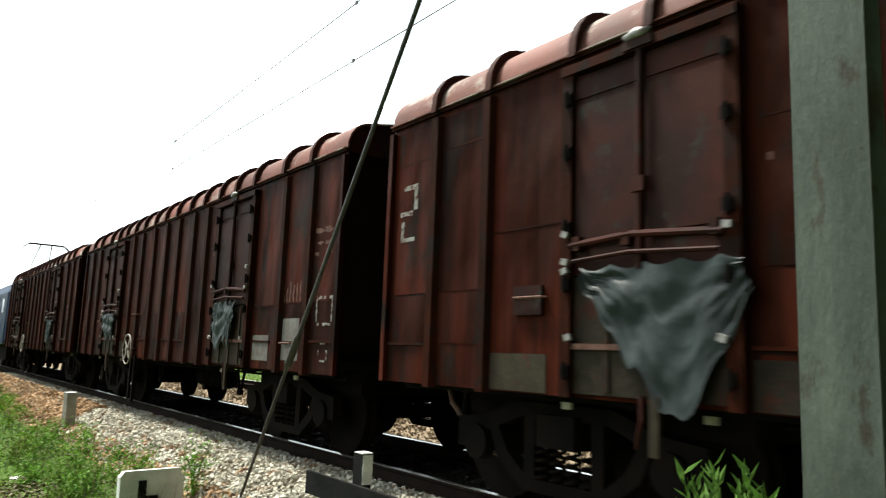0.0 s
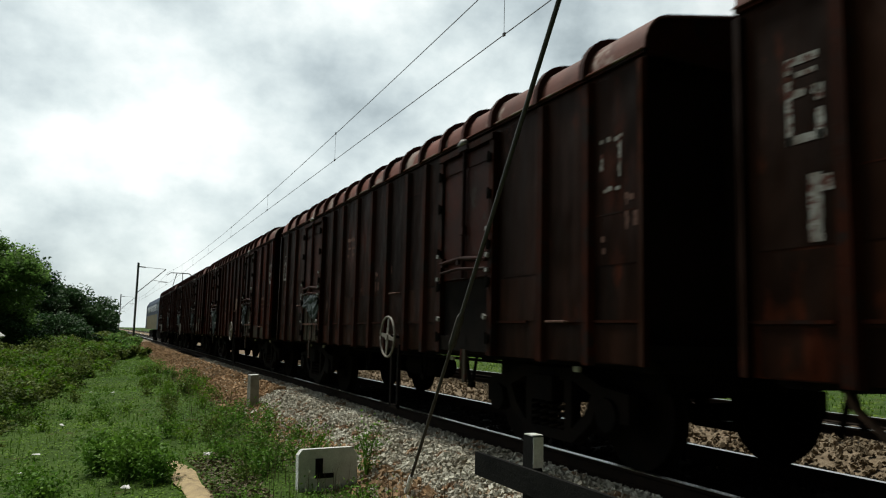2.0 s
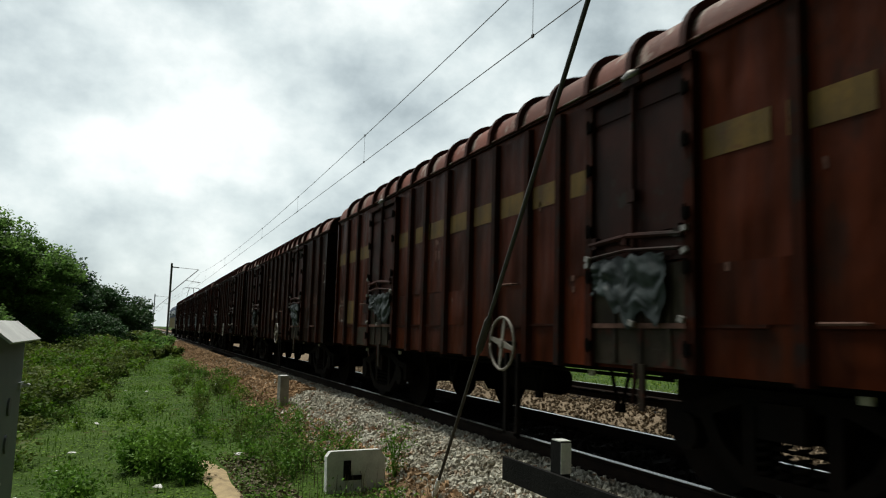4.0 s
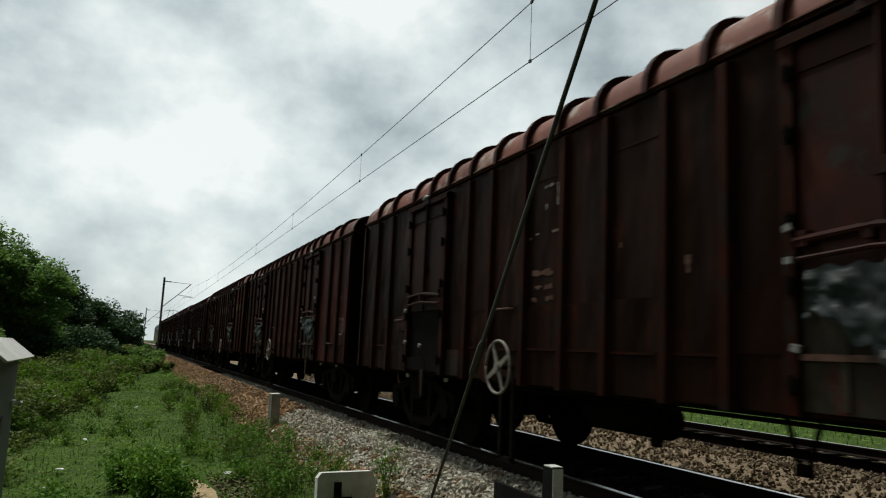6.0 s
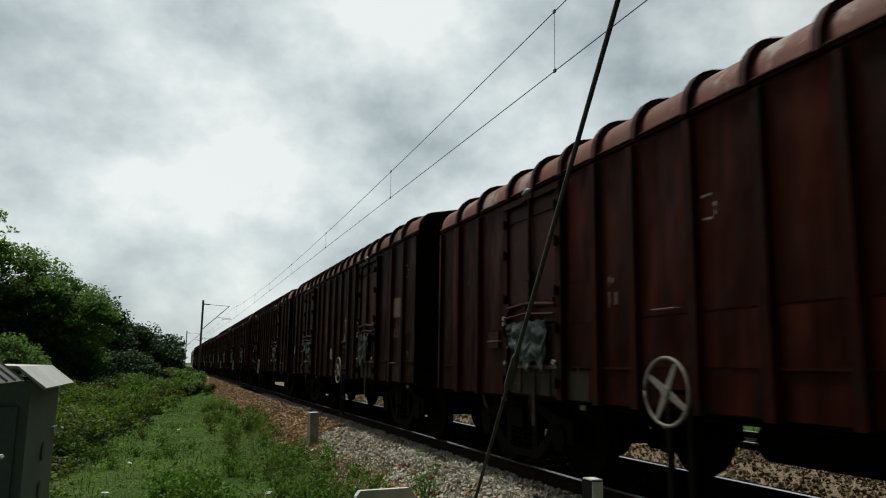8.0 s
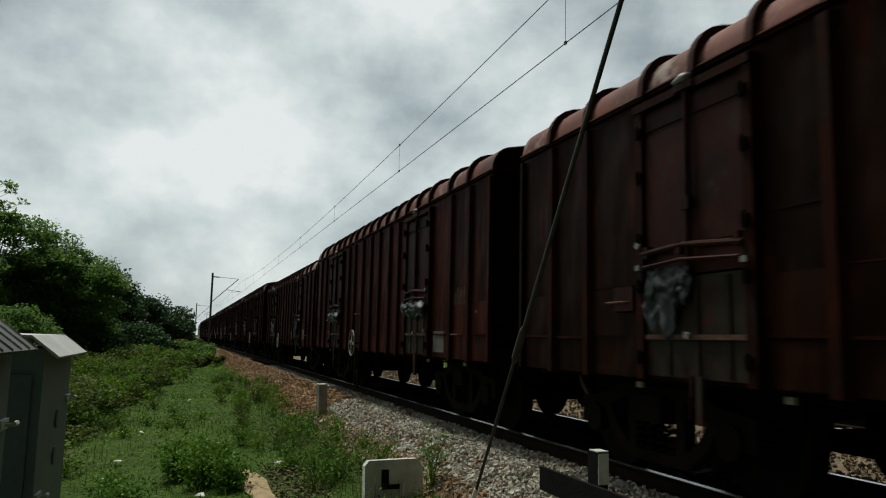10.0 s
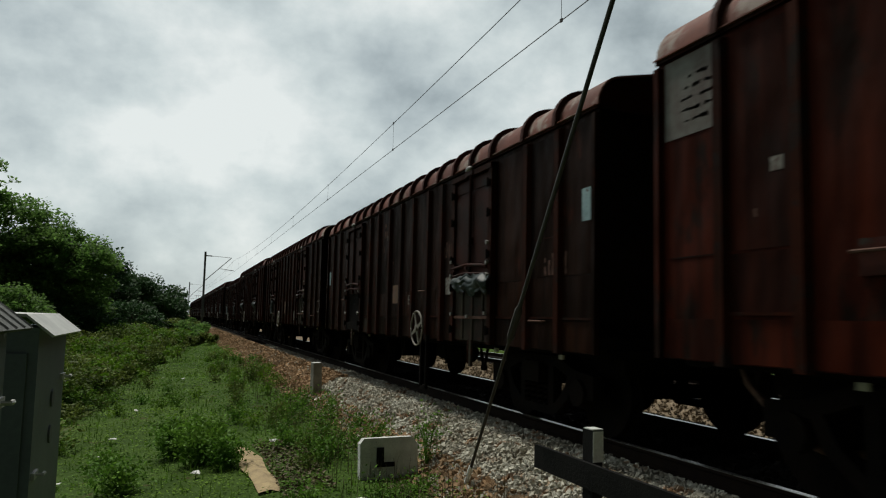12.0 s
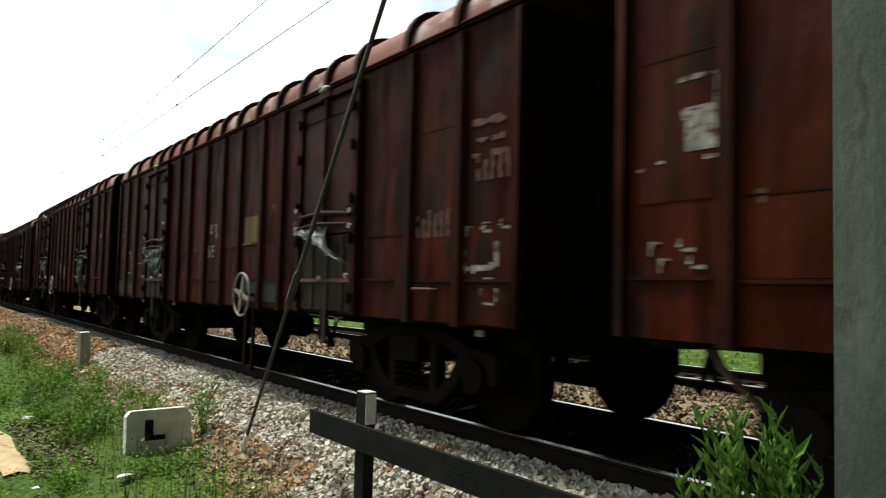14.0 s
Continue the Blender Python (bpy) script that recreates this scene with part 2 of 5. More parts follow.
M_MAST = material("grey_green_mast_paint", (0.115, 0.135, 0.11), (0.065, 0.075, 0.06), 2.2, 0.6, 0.0, 0.25, 30, 0.0, ((0.06, 0.05, 0.035), 0.05), 0.4, gloss=0.25, streaks=0.35)
M_GALV = material("galvanised_mast", (0.16, 0.17, 0.17), (0.11, 0.115, 0.115), 2, 0.6, 0.4, 0.1, 20)
M_WIRE = material("dark_cable", (0.035, 0.035, 0.035), (0.055, 0.05, 0.045), 8, 0.6, 0.5, 0.1, 40)
M_RUSTPIPE = material("rusty_pipe", (0.10, 0.045, 0.025), (0.05, 0.025, 0.016), 6, 0.8, 0, 0.2, 40)
M_TAG = material("pale_tag_paint", (0.30, 0.29, 0.2), (0.16, 0.15, 0.11), 8, 0.7, 0, 0.1, 40)
M_GUY = material("rusty_guy_rod", (0.05, 0.042, 0.034), (0.03, 0.025, 0.021), 6, 0.7, 0.4, 0.2, 40)
M_TAR = material("black_tarred_timber", (0.006, 0.006, 0.006), (0.011, 0.0105, 0.010), 4, 0.7, 0, 0.4, 40, gloss=0.06)
M_SAND = material("pale_sandy_slab", (0.42, 0.315, 0.165), (0.27, 0.2, 0.11), 6, 0.95, 0, 0.5, 40)
M_LITTER = material("litter_white", (0.75, 0.75, 0.72), (0.6, 0.6, 0.58), 9, 0.6, 0, 0, 40)
M_BLUE = material("loco_blue", (0.010, 0.022, 0.05), (0.014, 0.027, 0.055), 1.5, 0.5, 0, 0.1, 20, gloss=0.12)
M_CREAM = material("loco_cream", (0.15, 0.125, 0.055), (0.10, 0.08, 0.038), 1.5, 0.55, 0, 0.1, 20, gloss=0.12)
M_LOCOGREY = material("loco_grey", (0.014, 0.032, 0.075), (0.010, 0.022, 0.05), 1.5, 0.55, 0, 0.1, 20, gloss=0.12)
M_GLASS = material("dark_window_glass", (0.02, 0.025, 0.03), (0.03, 0.035, 0.04), 2, 0.15, 0, 0, 20)

# ---- mesh helpers ----


def box(bm, lo, hi, m=None):
    """A box between two corners, in the space of m."""
    pts = [Vector((x, y, z)) for x in (lo[0], hi[0]) for y in (lo[1], hi[1]) for z in (lo[2], hi[2])]
    v = [bm.verts.new(m @ p if m else p) for p in pts]
    for q in ((0, 1, 3, 2), (4, 6, 7, 5), (0, 4, 5, 1), (2, 3, 7, 6), (0, 2, 6, 4), (1, 5, 7, 3)):
        bm.faces.new([v[i] for i in q])
    return v


def sweep(bm, section, path, close=True):
    """A closed section (list of offsets as functions of the path's frames) carried along 3D rings."""
    rings = [[bm.verts.new(p) for p in ring] for ring in path]
    n = len(rings[0])
    for a, b in zip(rings, rings[1:]):
        for i in range(n):
            bm.faces.new((a[i], a[(i + 1) % n], b[(i + 1) % n], b[i]))
    if close:
        bm.faces.new(rings[0][::-1])
        bm.faces.new(rings[-1])


def tube(bm, points, radii, sides=8):
    """A round bar through points; radii one number or one for each point."""
    pts = [Vector(p) for p in points]
    if not hasattr(radii, "__len__"):
        radii = [radii] * len(pts)
    rings = []
    side = None
    for i, p in enumerate(pts):
        d = (pts[min(i + 1, len(pts) - 1)] - pts[max(i - 1, 0)]).normalized()
        if side is None:
            side = d.orthogonal().normalized()
        side = (side - d * side.dot(d)).normalized()
        up = d.cross(side)
        rings.append([p + radii[i] * (math.cos(a) * side + math.sin(a) * up) for a in (2 * math.pi * k / sides for k in range(sides))])
    sweep(bm, None, rings)


def disc(bm, centre, axis, radius, thick, sides=28, hole=0.0):
    """A wheel-like disc or ring about an axis ('x' or 'y')."""
    c = Vector(centre)
    prof = [(radius, -thick / 2), (radius, thick / 2), (hole, thick / 2), (hole, -thick / 2)]
    rings = []
    for k in range(sides):
        a = 2 * math.pi * k / sides
        ring = []
        for r, h in prof:
            u, w = r * math.cos(a), r * math.sin(a)
            ring.append(c + (Vector((h, u, w)) if axis == "x" else Vector((u, h, w))))
        rings.append(ring)
    vs = [[bm.verts.new(p) for p in ring] for ring in rings]
    for k in range(sides):
        a, b = vs[k], vs[(k + 1) % sides]
        for i in range(4):
            if hole == 0 and i == 2:
                continue
            bm.faces.new((a[i], b[i], b[(i + 1) % 4], a[(i + 1) % 4]))
    bmesh.ops.remove_doubles(bm, verts=bm.verts, dist=1e-5)


def soften(bm, width=0.008, segments=1):
    edges = [e for e in bm.edges if len(e.link_faces) == 2 and e.calc_face_angle(0) > 0.6]
    bmesh.ops.bevel(bm, geom=edges, offset=width, segments=segments, affect="EDGES", clamp_overlap=True)


def mesh_of(name, bm, mat, smooth=False):
    bmesh.ops.recalc_face_normals(bm, faces=bm.faces)
    me = bpy.data.meshes.new(name)
    bm.to_mesh(me)
    bm.free()
    for mm in mat if isinstance(mat, (list, tuple)) else [mat]:
        me.materials.append(mm)
    if smooth:
        for p in me.polygons:
            p.use_smooth = True
    return me


def part(name, bm, mat, parent, label="", smooth=False):
    """One bmesh (or ready mesh) as one object under its thing."""
    me = bm if isinstance(bm, bpy.types.Mesh) else mesh_of(name, bm, mat, smooth)
    ob = new(name, me)
    ob.parent = parent
    return tagged(ob, label)


def thing(name, label, category, group="", kind="", at=None):
    ob = new(name)
    ob.empty_display_size = 0.2
    if at is not None:
        ob.matrix_basis = at
    return tagged(ob, label, category, group, kind)


def soup(name, verts, faces, mat, smooth=False):
    """A mesh from arrays (n, 3) and (m, k)."""
    me = bpy.data.meshes.new(name)
    verts, faces = np.asarray(verts, dtype=np.float32), np.asarray(faces, dtype=np.int32)
    me.vertices.add(len(verts))
    me.vertices.foreach_set("co", verts.ravel())
    k = faces.shape[1]
    me.loops.add(faces.size)
    me.loops.foreach_set("vertex_index", faces.ravel())
    me.polygons.add(len(faces))
    me.polygons.foreach_set("loop_start", np.arange(0, faces.size, k, dtype=np.int32))
    me.polygons.foreach_set("use_smooth", np.full(len(faces), smooth))
    me.update(calc_edges=True)
    me.validate()
    me.materials.append(mat)
    return me


rng = np.random.default_rng(7)

# ---- ground ----
TRACK, TRACK2 = 5.37, 10.7      # centre lines of the two tracks
NEAR_SIDE = TRACK - 1.6         # the plane of the wagons' near sides


def ground_z(x, y):
    """Height of the earth: the verge by the line, the lower meadow, the field beyond the far track."""
    x, y = np.asarray(x, float), np.asarray(y, float)
    z = np.interp(x, [-60, -14, -6, -1, 1.2, 2.3, 3.0, 12.6, 13.6, 16, 40], [-1.2, -1.0, -0.95, -0.85, -0.72, -0.56, -0.52, -0.52, -0.5, -0.55, -0.8])
    wave = 0.05 * np.sin(x * 1.3 + y * 0.6) + 0.04 * np.sin(y * 0.9 - x * 0.4)
    road = np.clip((4.0 - y) / 2.5, 0, 1) * np.clip((y + 10) / 3, 0, 1)
    return (z + wave * (x < 2.2)) * (1 - road) + road * -0.32


def make_ground():
    xs = np.unique(np.concatenate([np.linspace(-30, 40, 141), [-2500, -900, -300, -120, -60, 70, 130, 300, 900, 2500]]))
    ys = np.unique(np.concatenate([np.linspace(-20, 90, 166), [-2500, -900, -300, -120, -60, 120, 180, 300, 900, 2500, 4000]]))
    gx, gy = np.meshgrid(xs, ys)
    v = np.stack([gx, gy, ground_z(gx, gy)], -1).reshape(-1, 3)
    w = len(xs)
    i = (np.arange(len(ys) - 1)[:, None] * w + np.arange(w - 1)[None]).ravel()
    ob = new("ground", soup("ground", v, np.stack([i, i + 1, i + w + 1, i + w], 1), M_SOIL, True))
    tagged(ob, "green grassy earth with bare sandy patches", "ground", kind="structure")


make_ground()


def ballast_z(x, centre):
    return np.interp(np.abs(np.asarray(x) - centre), [0, 0.95, 1.75, 2.45, 3.0], [-0.20, -0.165, -0.18, -0.52, -0.62])


def make_bed(name, centre):
    bm = bmesh.new()
    offs = [-3.0, -2.45, -2.1, -1.75, -1.3, -0.8, 0, 0.8, 1.3, 1.75, 2.1, 2.45, 3.0]
    ys = list(np.linspace(-30, 60, 91)) + [80, 120, 200, 400, 1500]
    rows = [[bm.verts.new((centre + o, y, float(ballast_z(centre + o, centre)) - 0.03)) for o in offs] for y in ys]
    for a, b in zip(rows, rows[1:]):
        for k in range(len(offs) - 1):
            bm.faces.new((a[k], a[k + 1], b[k + 1], b[k]))
    me = mesh_of(name, bm, [M_BALLASTBED, M_UNDERSHADE], True)
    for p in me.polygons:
        # the middle of the near bed carries the train's shade as colour
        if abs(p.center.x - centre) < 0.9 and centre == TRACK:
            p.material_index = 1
    ob = new(name, me)
    tagged(ob, "grey and rusty crushed-stone ballast bed under a railway track", "ballast", kind="structure")


make_bed("ballast_bed", TRACK)
make_bed("ballast_bed", TRACK2)


def stones(name, spots, sizes, mat, label):
    """Broken stones, each a skewed block, on the spots given."""
    n = len(spots)
    base = np.array([[x, y, z] for x in (-1, 1) for y in (-1, 1) for z in (-1, 1)], float) * 0.5
    v = base[None] * sizes[:, None, None] * rng.uniform(0.55, 1.15, (n, 1, 3)) + rng.uniform(-0.22, 0.22, (n, 8, 3)) * sizes[:, None, None]
    q = rng.normal(size=(n, 4))
    q /= np.linalg.norm(q, axis=1)[:, None]
    w, x, y, z = q.T
    rot = np.stack([1 - 2 * (y * y + z * z), 2 * (x * y - z * w), 2 * (x * z + y * w), 2 * (x * y + z * w), 1 - 2 * (x * x + z * z), 2 * (y * z - x * w),
                    2 * (x * z - y * w), 2 * (y * z + x * w), 1 - 2 * (x * x + y * y)], 1).reshape(n, 3, 3)
    v = np.einsum("nij,nkj->nki", rot, v) + spots[:, None]
    f = np.array([(0, 1, 3, 2), (4, 6, 7, 5), (0, 4, 5, 1), (2, 3, 7, 6), (0, 2, 6, 4), (1, 5, 7, 3)])
    ob = new(name, soup(name, v.reshape(-1, 3), (f[None] + 8 * np.arange(n)[:, None, None]).reshape(-1, 4), mat))
    return tagged(ob, label, "ballast", kind="stuff")


def bed_spots(n, centre, lo, hi, y0, y1):
    y = y0 + (y1 - y0) * rng.random(n) ** 1.6
    x = centre + rng.uniform(lo, hi, n)
    return np.stack([x, y, ballast_z(x, centre) + rng.uniform(-0.015, 0.025, n)], 1)


stones("ballast_stones", bed_spots(42000, TRACK, -2.75, -0.98, 1.2, 36), rng.uniform(0.022, 0.05, 42000), M_BALLAST, "pale grey crushed-stone ballast beside the rail")
stones("ballast_stones", bed_spots(5000, TRACK, -0.8, 0.8, 1.5, 34), rng.uniform(0.04, 0.08, 5000), M_UNDERSHADE, "crushed stone between the rails, blackened to stand for the train's shade")
stones("ballast_stones", bed_spots(3500, TRACK, -2.95, -2.2, 6, 40), rng.uniform(0.045, 0.08, 3500), M_RUSTSTONE, "rust-brown crushed stone at the ballast toe")
s_ = bed_spots(9000, TRACK, -2.9, -1.5, 17, 75)
stones("ballast_stones", s_ + np.array([0, 0, 0.015]), rng.uniform(0.05, 0.10, 9000), M_RUSTSTONE, "rust-brown crushed-stone ballast farther along the line")
stones("ballast_stones", bed_spots(12000, TRACK, 0.9, 2.7, 1.5, 30), rng.uniform(0.028, 0.055, 12000), M_BROWNSTONE, "brown crushed stone between the two tracks")
stones("ballast_stones", bed_spots(10000, TRACK2, -2.8, -0.8, 3, 40), rng.uniform(0.03, 0.06, 10000), M_BROWNSTONE, "brown-grey crushed stone of the far track")


def make_track(centre, y0, sleepers):
    track = thing("railway_track", "broad-gauge track of steel rails on concrete sleepers", "railway track", "railway tracks", "structure")
    prof = [(-0.07, -0.17), (0.07, -0.17), (0.07, -0.15), (0.012, -0.13), (0.012, -0.045), (0.036, -0.03), (0.036, -0.004), (-0.036, -0.004), (-0.036, -0.03), (-0.012, -0.045), (-0.012, -0.13), (-0.07, -0.15)]
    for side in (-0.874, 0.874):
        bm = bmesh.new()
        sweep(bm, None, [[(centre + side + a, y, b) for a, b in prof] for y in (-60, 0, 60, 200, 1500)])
        rail = part("rail", bm, M_RAIL, track, "rusty rail, sides toned down to shade, with polished head")
        bm = bmesh.new()
        box(bm, (centre + side - 0.034, -60, -0.006), (centre + side + 0.034, 1500, 0.0))
        part("rail_head", bm, M_RAILTOP, rail, "bright worn running surface")
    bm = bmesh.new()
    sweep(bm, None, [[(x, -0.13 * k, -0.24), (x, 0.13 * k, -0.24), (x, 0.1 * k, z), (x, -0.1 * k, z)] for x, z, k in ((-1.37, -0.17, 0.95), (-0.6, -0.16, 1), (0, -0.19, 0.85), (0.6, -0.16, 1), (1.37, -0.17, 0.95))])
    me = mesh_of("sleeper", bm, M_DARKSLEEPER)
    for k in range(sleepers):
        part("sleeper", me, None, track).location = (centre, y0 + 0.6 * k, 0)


make_track(TRACK, -6, 90)
make_track(TRACK2, -6, 60)


def make_far_path():
    bm = bmesh.new()
    rows = [[bm.verts.new((x, y, float(ground_z(x, y)) + 0.02)) for x in (14.2, 15.0, 16.0, 16.6)] for y in np.linspace(-20, 90, 56)]
    for a, b in zip(rows, rows[1:]):
        for k in range(3):
            bm.faces.new((a[k], a[k + 1], b[k + 1], b[k]))
    tagged(new("path", mesh_of("path", bm, M_SAND, True)), "pale trodden earth path beside the far track", "path", kind="structure")


make_far_path()

# ---- wagons ----
HALF, LENGTH, PITCH = 1.6, 13.05, 13.98
EAVE, BOTTOM = 3.47, 0.97
SIDE_RIBS = (0.77, 1.5, 4.42, 5.05, 5.85, 6.6, 7.3, 8.08, 8.72, 11.56, 12.3)
DOORS = (2.45, 9.3)
DOOR_WIDTH = 1.31
ROOF_RIBS = (0.77, 1.54, 2.49, 3.17, 3.81, 4.49, 5.16, 5.87, 6.52, 7.18, 7.88, 8.56, 9.24, 9.88, 10.56, 11.5, 12.27)


def roof_curve(grow=0.0):
    """Points of the roof's cross-section from the near eave to the far one: a flat arch with tight shoulders."""
    r, cx = 0.33, HALF + 0.02 - 0.29
    near = [(-cx - (0.29 + grow) * math.cos(math.radians(16 * k)), EAVE + (r + grow) * math.sin(math.radians(16 * k))) for k in range(6)]
    near.append((-0.62, EAVE + r + grow + 0.14))
    return near + [(0.0, EAVE + r + grow + 0.24)] + [(-x, z) for x, z in near[::-1]]


def wagon_meshes():
    """The meshes that all the wagons share. Origin on the rail level at the front end's centre; the wagon runs back along -y."""
    m = {}
    bm = bmesh.new()
    t = 0.012
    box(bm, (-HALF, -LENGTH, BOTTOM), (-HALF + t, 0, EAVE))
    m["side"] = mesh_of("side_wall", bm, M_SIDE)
    bm = bmesh.new()
    box(bm, (HALF - t, -LENGTH, BOTTOM), (HALF, 0, EAVE))
    m["far_side"] = mesh_of("side_wall", bm, M_SIDE)
    bm = bmesh.new()
    box(bm, (-HALF + t, -0.24, BOTTOM + 0.1), (HALF - t, -0.21, EAVE + 0.1))
    m["end"] = mesh_of("end_wall", bm, M_END)
    bm = bmesh.new()
    arch = [(max(min(x * 0.985, HALF - t), -HALF + t), z - 0.012) for x, z in roof_curve()]
    ring = [(-HALF + t, EAVE - 0.03), *arch[1:-1], (HALF - t, EAVE - 0.03)]
    sweep(bm, None, [[(x, y, z) for x, z in ring] for y in (-0.05, -0.02)])
    m["gable"] = mesh_of("gable_hood", bm, M_RIB)
    bm = bmesh.new()
    box(bm, (-0.05, -0.21, BOTTOM + 0.1), (0.05, -0.1, EAVE - 0.16))
    m["stanchion"] = mesh_of("end_stanchion", bm, M_END)
    bm = bmesh.new()
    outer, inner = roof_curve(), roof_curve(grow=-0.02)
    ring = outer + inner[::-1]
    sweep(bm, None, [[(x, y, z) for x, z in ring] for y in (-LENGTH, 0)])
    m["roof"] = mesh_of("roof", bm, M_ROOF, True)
    m["roof"].set_sharp_from_angle(angle=radians(40))
    bm = bmesh.new()
    ring = roof_curve(grow=0.065) + roof_curve(grow=0.004)[::-1]
    ring[0] = (ring[0][0], EAVE - 0.04)
    ring[14] = (ring[14][0], EAVE - 0.04)
    sweep(bm, None, [[(x, y, z) for x, z in ring] for y in (-0.035, 0.035)])
    m["arch"] = mesh_of("roof_rib", bm, M_ARCH, True)
    m["arch"].set_sharp_from_angle(angle=radians(40))
    bm = bmesh.new()
    box(bm, (-HALF - 0.03, -LENGTH, EAVE - 0.04), (-HALF - 0.002, 0, EAVE - 0.012))
    soften(bm, 0.01)
    m["eave"] = mesh_of("eave_angle", bm, M_RIB)
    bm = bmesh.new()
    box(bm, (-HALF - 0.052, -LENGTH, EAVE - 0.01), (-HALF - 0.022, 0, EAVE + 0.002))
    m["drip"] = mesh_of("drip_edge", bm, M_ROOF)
    bm = bmesh.new()
    sweep(bm, None, [[(-HALF - 0.002, -0.075, z), (-HALF - d, -0.045, z), (-HALF - d, 0.045, z), (-HALF - 0.002, 0.075, z)] for z, d in ((BOTTOM - 0.02, 0.055), (EAVE - 0.08, 0.055))])
    m["rib"] = mesh_of("side_rib", bm, M_RIB)
    bm = bmesh.new()
    box(bm, (-HALF - 0.05, -0.06, BOTTOM), (-HALF - 0.002, 0.0, EAVE - 0.08))
    m["corner"] = mesh_of("corner_post", bm, M_SIDE)
    bm = bmesh.new()
    box(bm, (-HALF - 0.018, -0.62, 0), (-HALF - 0.002, 0, 0.024))
    m["strip"] = mesh_of("seam_strip", bm, M_RIB)
    # door: upper pair of leaves, lower flap
    w = DOOR_WIDTH
    bm = bmesh.new()
    for lo, hi in ((0.03, w / 2 - 0.01), (w / 2 + 0.01, w - 0.03)):
        box(bm, (-HALF - 0.03, -hi, 1.82), (-HALF - 0.004, -lo, 3.28))
        box(bm, (-HALF - 0.045, -hi + 0.04, 2.06), (-HALF - 0.028, -lo - 0.04, 3.05))
        box(bm, (-HALF - 0.042, -hi + 0.02, 3.10), (-HALF - 0.028, -lo - 0.02, 3.24))
    soften(bm, 0.006)
    m["leaf"] = mesh_of("door_leaf", bm, M_DOOR)
    bm = bmesh.new()
    for y in (0.0, -w):
        box(bm, (-HALF - 0.075, y - 0.05, BOTTOM), (-HALF - 0.002, y + 0.05, EAVE - 0.1))
    box(bm, (-HALF - 0.09, -w - 0.05, 3.29), (-HALF - 0.002, 0.05, 3.36))
    soften(bm, 0.006)
    m["frame"] = mesh_of("door_frame", bm, M_RIB)
    bm = bmesh.new()
    box(bm, (-HALF - 0.035, -w + 0.05, BOTTOM + 0.03), (-HALF - 0.004, -0.05, 1.80))
    soften(bm, 0.006)
    m["flap"] = mesh_of("lower_flap", bm, M_LOWDOOR)
    bm = bmesh.new()
    box(bm, (-HALF - 0.06, -w + 0.05, 1.30), (-HALF - 0.038, -0.05, 1.34))
    soften(bm, 0.006)
    m["flap_bar"] = mesh_of("flap_bar", bm, M_SCRAPE)
    bm = bmesh.new()
    box(bm, (-HALF - 0.05, -0.025, BOTTOM + 0.05), (-HALF - 0.036, 0.025, 1.78))
    soften(bm, 0.004)
    m["flap_stiffener"] = mesh_of("flap_stiffener", bm, M_LOWDOOR)
    # open doorway: a black sheet and sill stand for the shaded inside
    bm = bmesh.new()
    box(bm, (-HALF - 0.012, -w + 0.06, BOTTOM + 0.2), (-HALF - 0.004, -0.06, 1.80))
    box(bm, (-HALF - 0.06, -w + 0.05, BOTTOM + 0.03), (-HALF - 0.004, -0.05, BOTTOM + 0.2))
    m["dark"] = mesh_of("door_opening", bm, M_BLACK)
    bm = bmesh.new()
    tube(bm, [(-HALF - 0.075, -w / 2, 1.82), (-HALF - 0.075, -w / 2, 3.3)], 0.024, 8)
    box(bm, (-HALF - 0.11, -w / 2 - 0.05, 2.32), (-HALF - 0.05, -w / 2 + 0.05, 2.42))
    box(bm, (-HALF - 0.11, -w / 2 - 0.12, 3.3), (-HALF - 0.04, -w / 2 + 0.12, 3.36))
    m["lock"] = mesh_of("lock_bar", bm, M_DOOR)
    bm = bmesh.new()
    tube(bm, [(-HALF - 0.10, -w / 2 - 0.10, 3.385), (-HALF - 0.10, -w / 2, 3.40), (-HALF - 0.10, -w / 2 + 0.10, 3.385)], [0.025, 0.04, 0.025], 8)
    m["cap"] = mesh_of("lock_cap", bm, M_STEEL, True)
    bm = bmesh.new()
    box(bm, (-HALF - 0.115, -0.028, -0.022), (-HALF - 0.085, 0.028, 0.022))
    soften(bm, 0.006)
    m["bolt"] = mesh_of("bolt", bm, M_STEEL)
    bm = bmesh.new()
    tube(bm, [(-HALF - 0.09, -0.08, 1.905), (-HALF - 0.10, -w * 0.45, 1.93), (-HALF - 0.09, -w + 0.08, 1.895)], 0.016, 6)
    m["low_bar"] = mesh_of("lower_bar", bm, M_DOOR)
    bm = bmesh.new()
    box(bm, (-HALF - 0.10, -w * 0.62, 0.66), (-HALF - 0.07, -w * 0.62 + 0.07, BOTTOM + 0.05))
    soften(bm, 0.006)
    m["hanger"] = mesh_of("flap_hanger", bm, M_LOWDOOR)
    bm = bmesh.new()
    tube(bm, [(-HALF - 0.08, -0.05, 2.02), (-HALF - 0.08, -w * 0.45, 2.05), (-HALF - 0.08, -w + 0.05, 2.0)], 0.026, 8)
    for y in (0.12, 0.55, 1.2):
        box(bm, (-HALF - 0.1, -y - 0.03, 1.98), (-HALF - 0.03, -y + 0.03, 2.08))
    m["bar"] = mesh_of("cross_bar", bm, M_DOOR)
    bm = bmesh.new()
    box(bm, (-HALF - 0.1, -0.035, -0.04), (-HALF - 0.07, 0.035, 0.04))
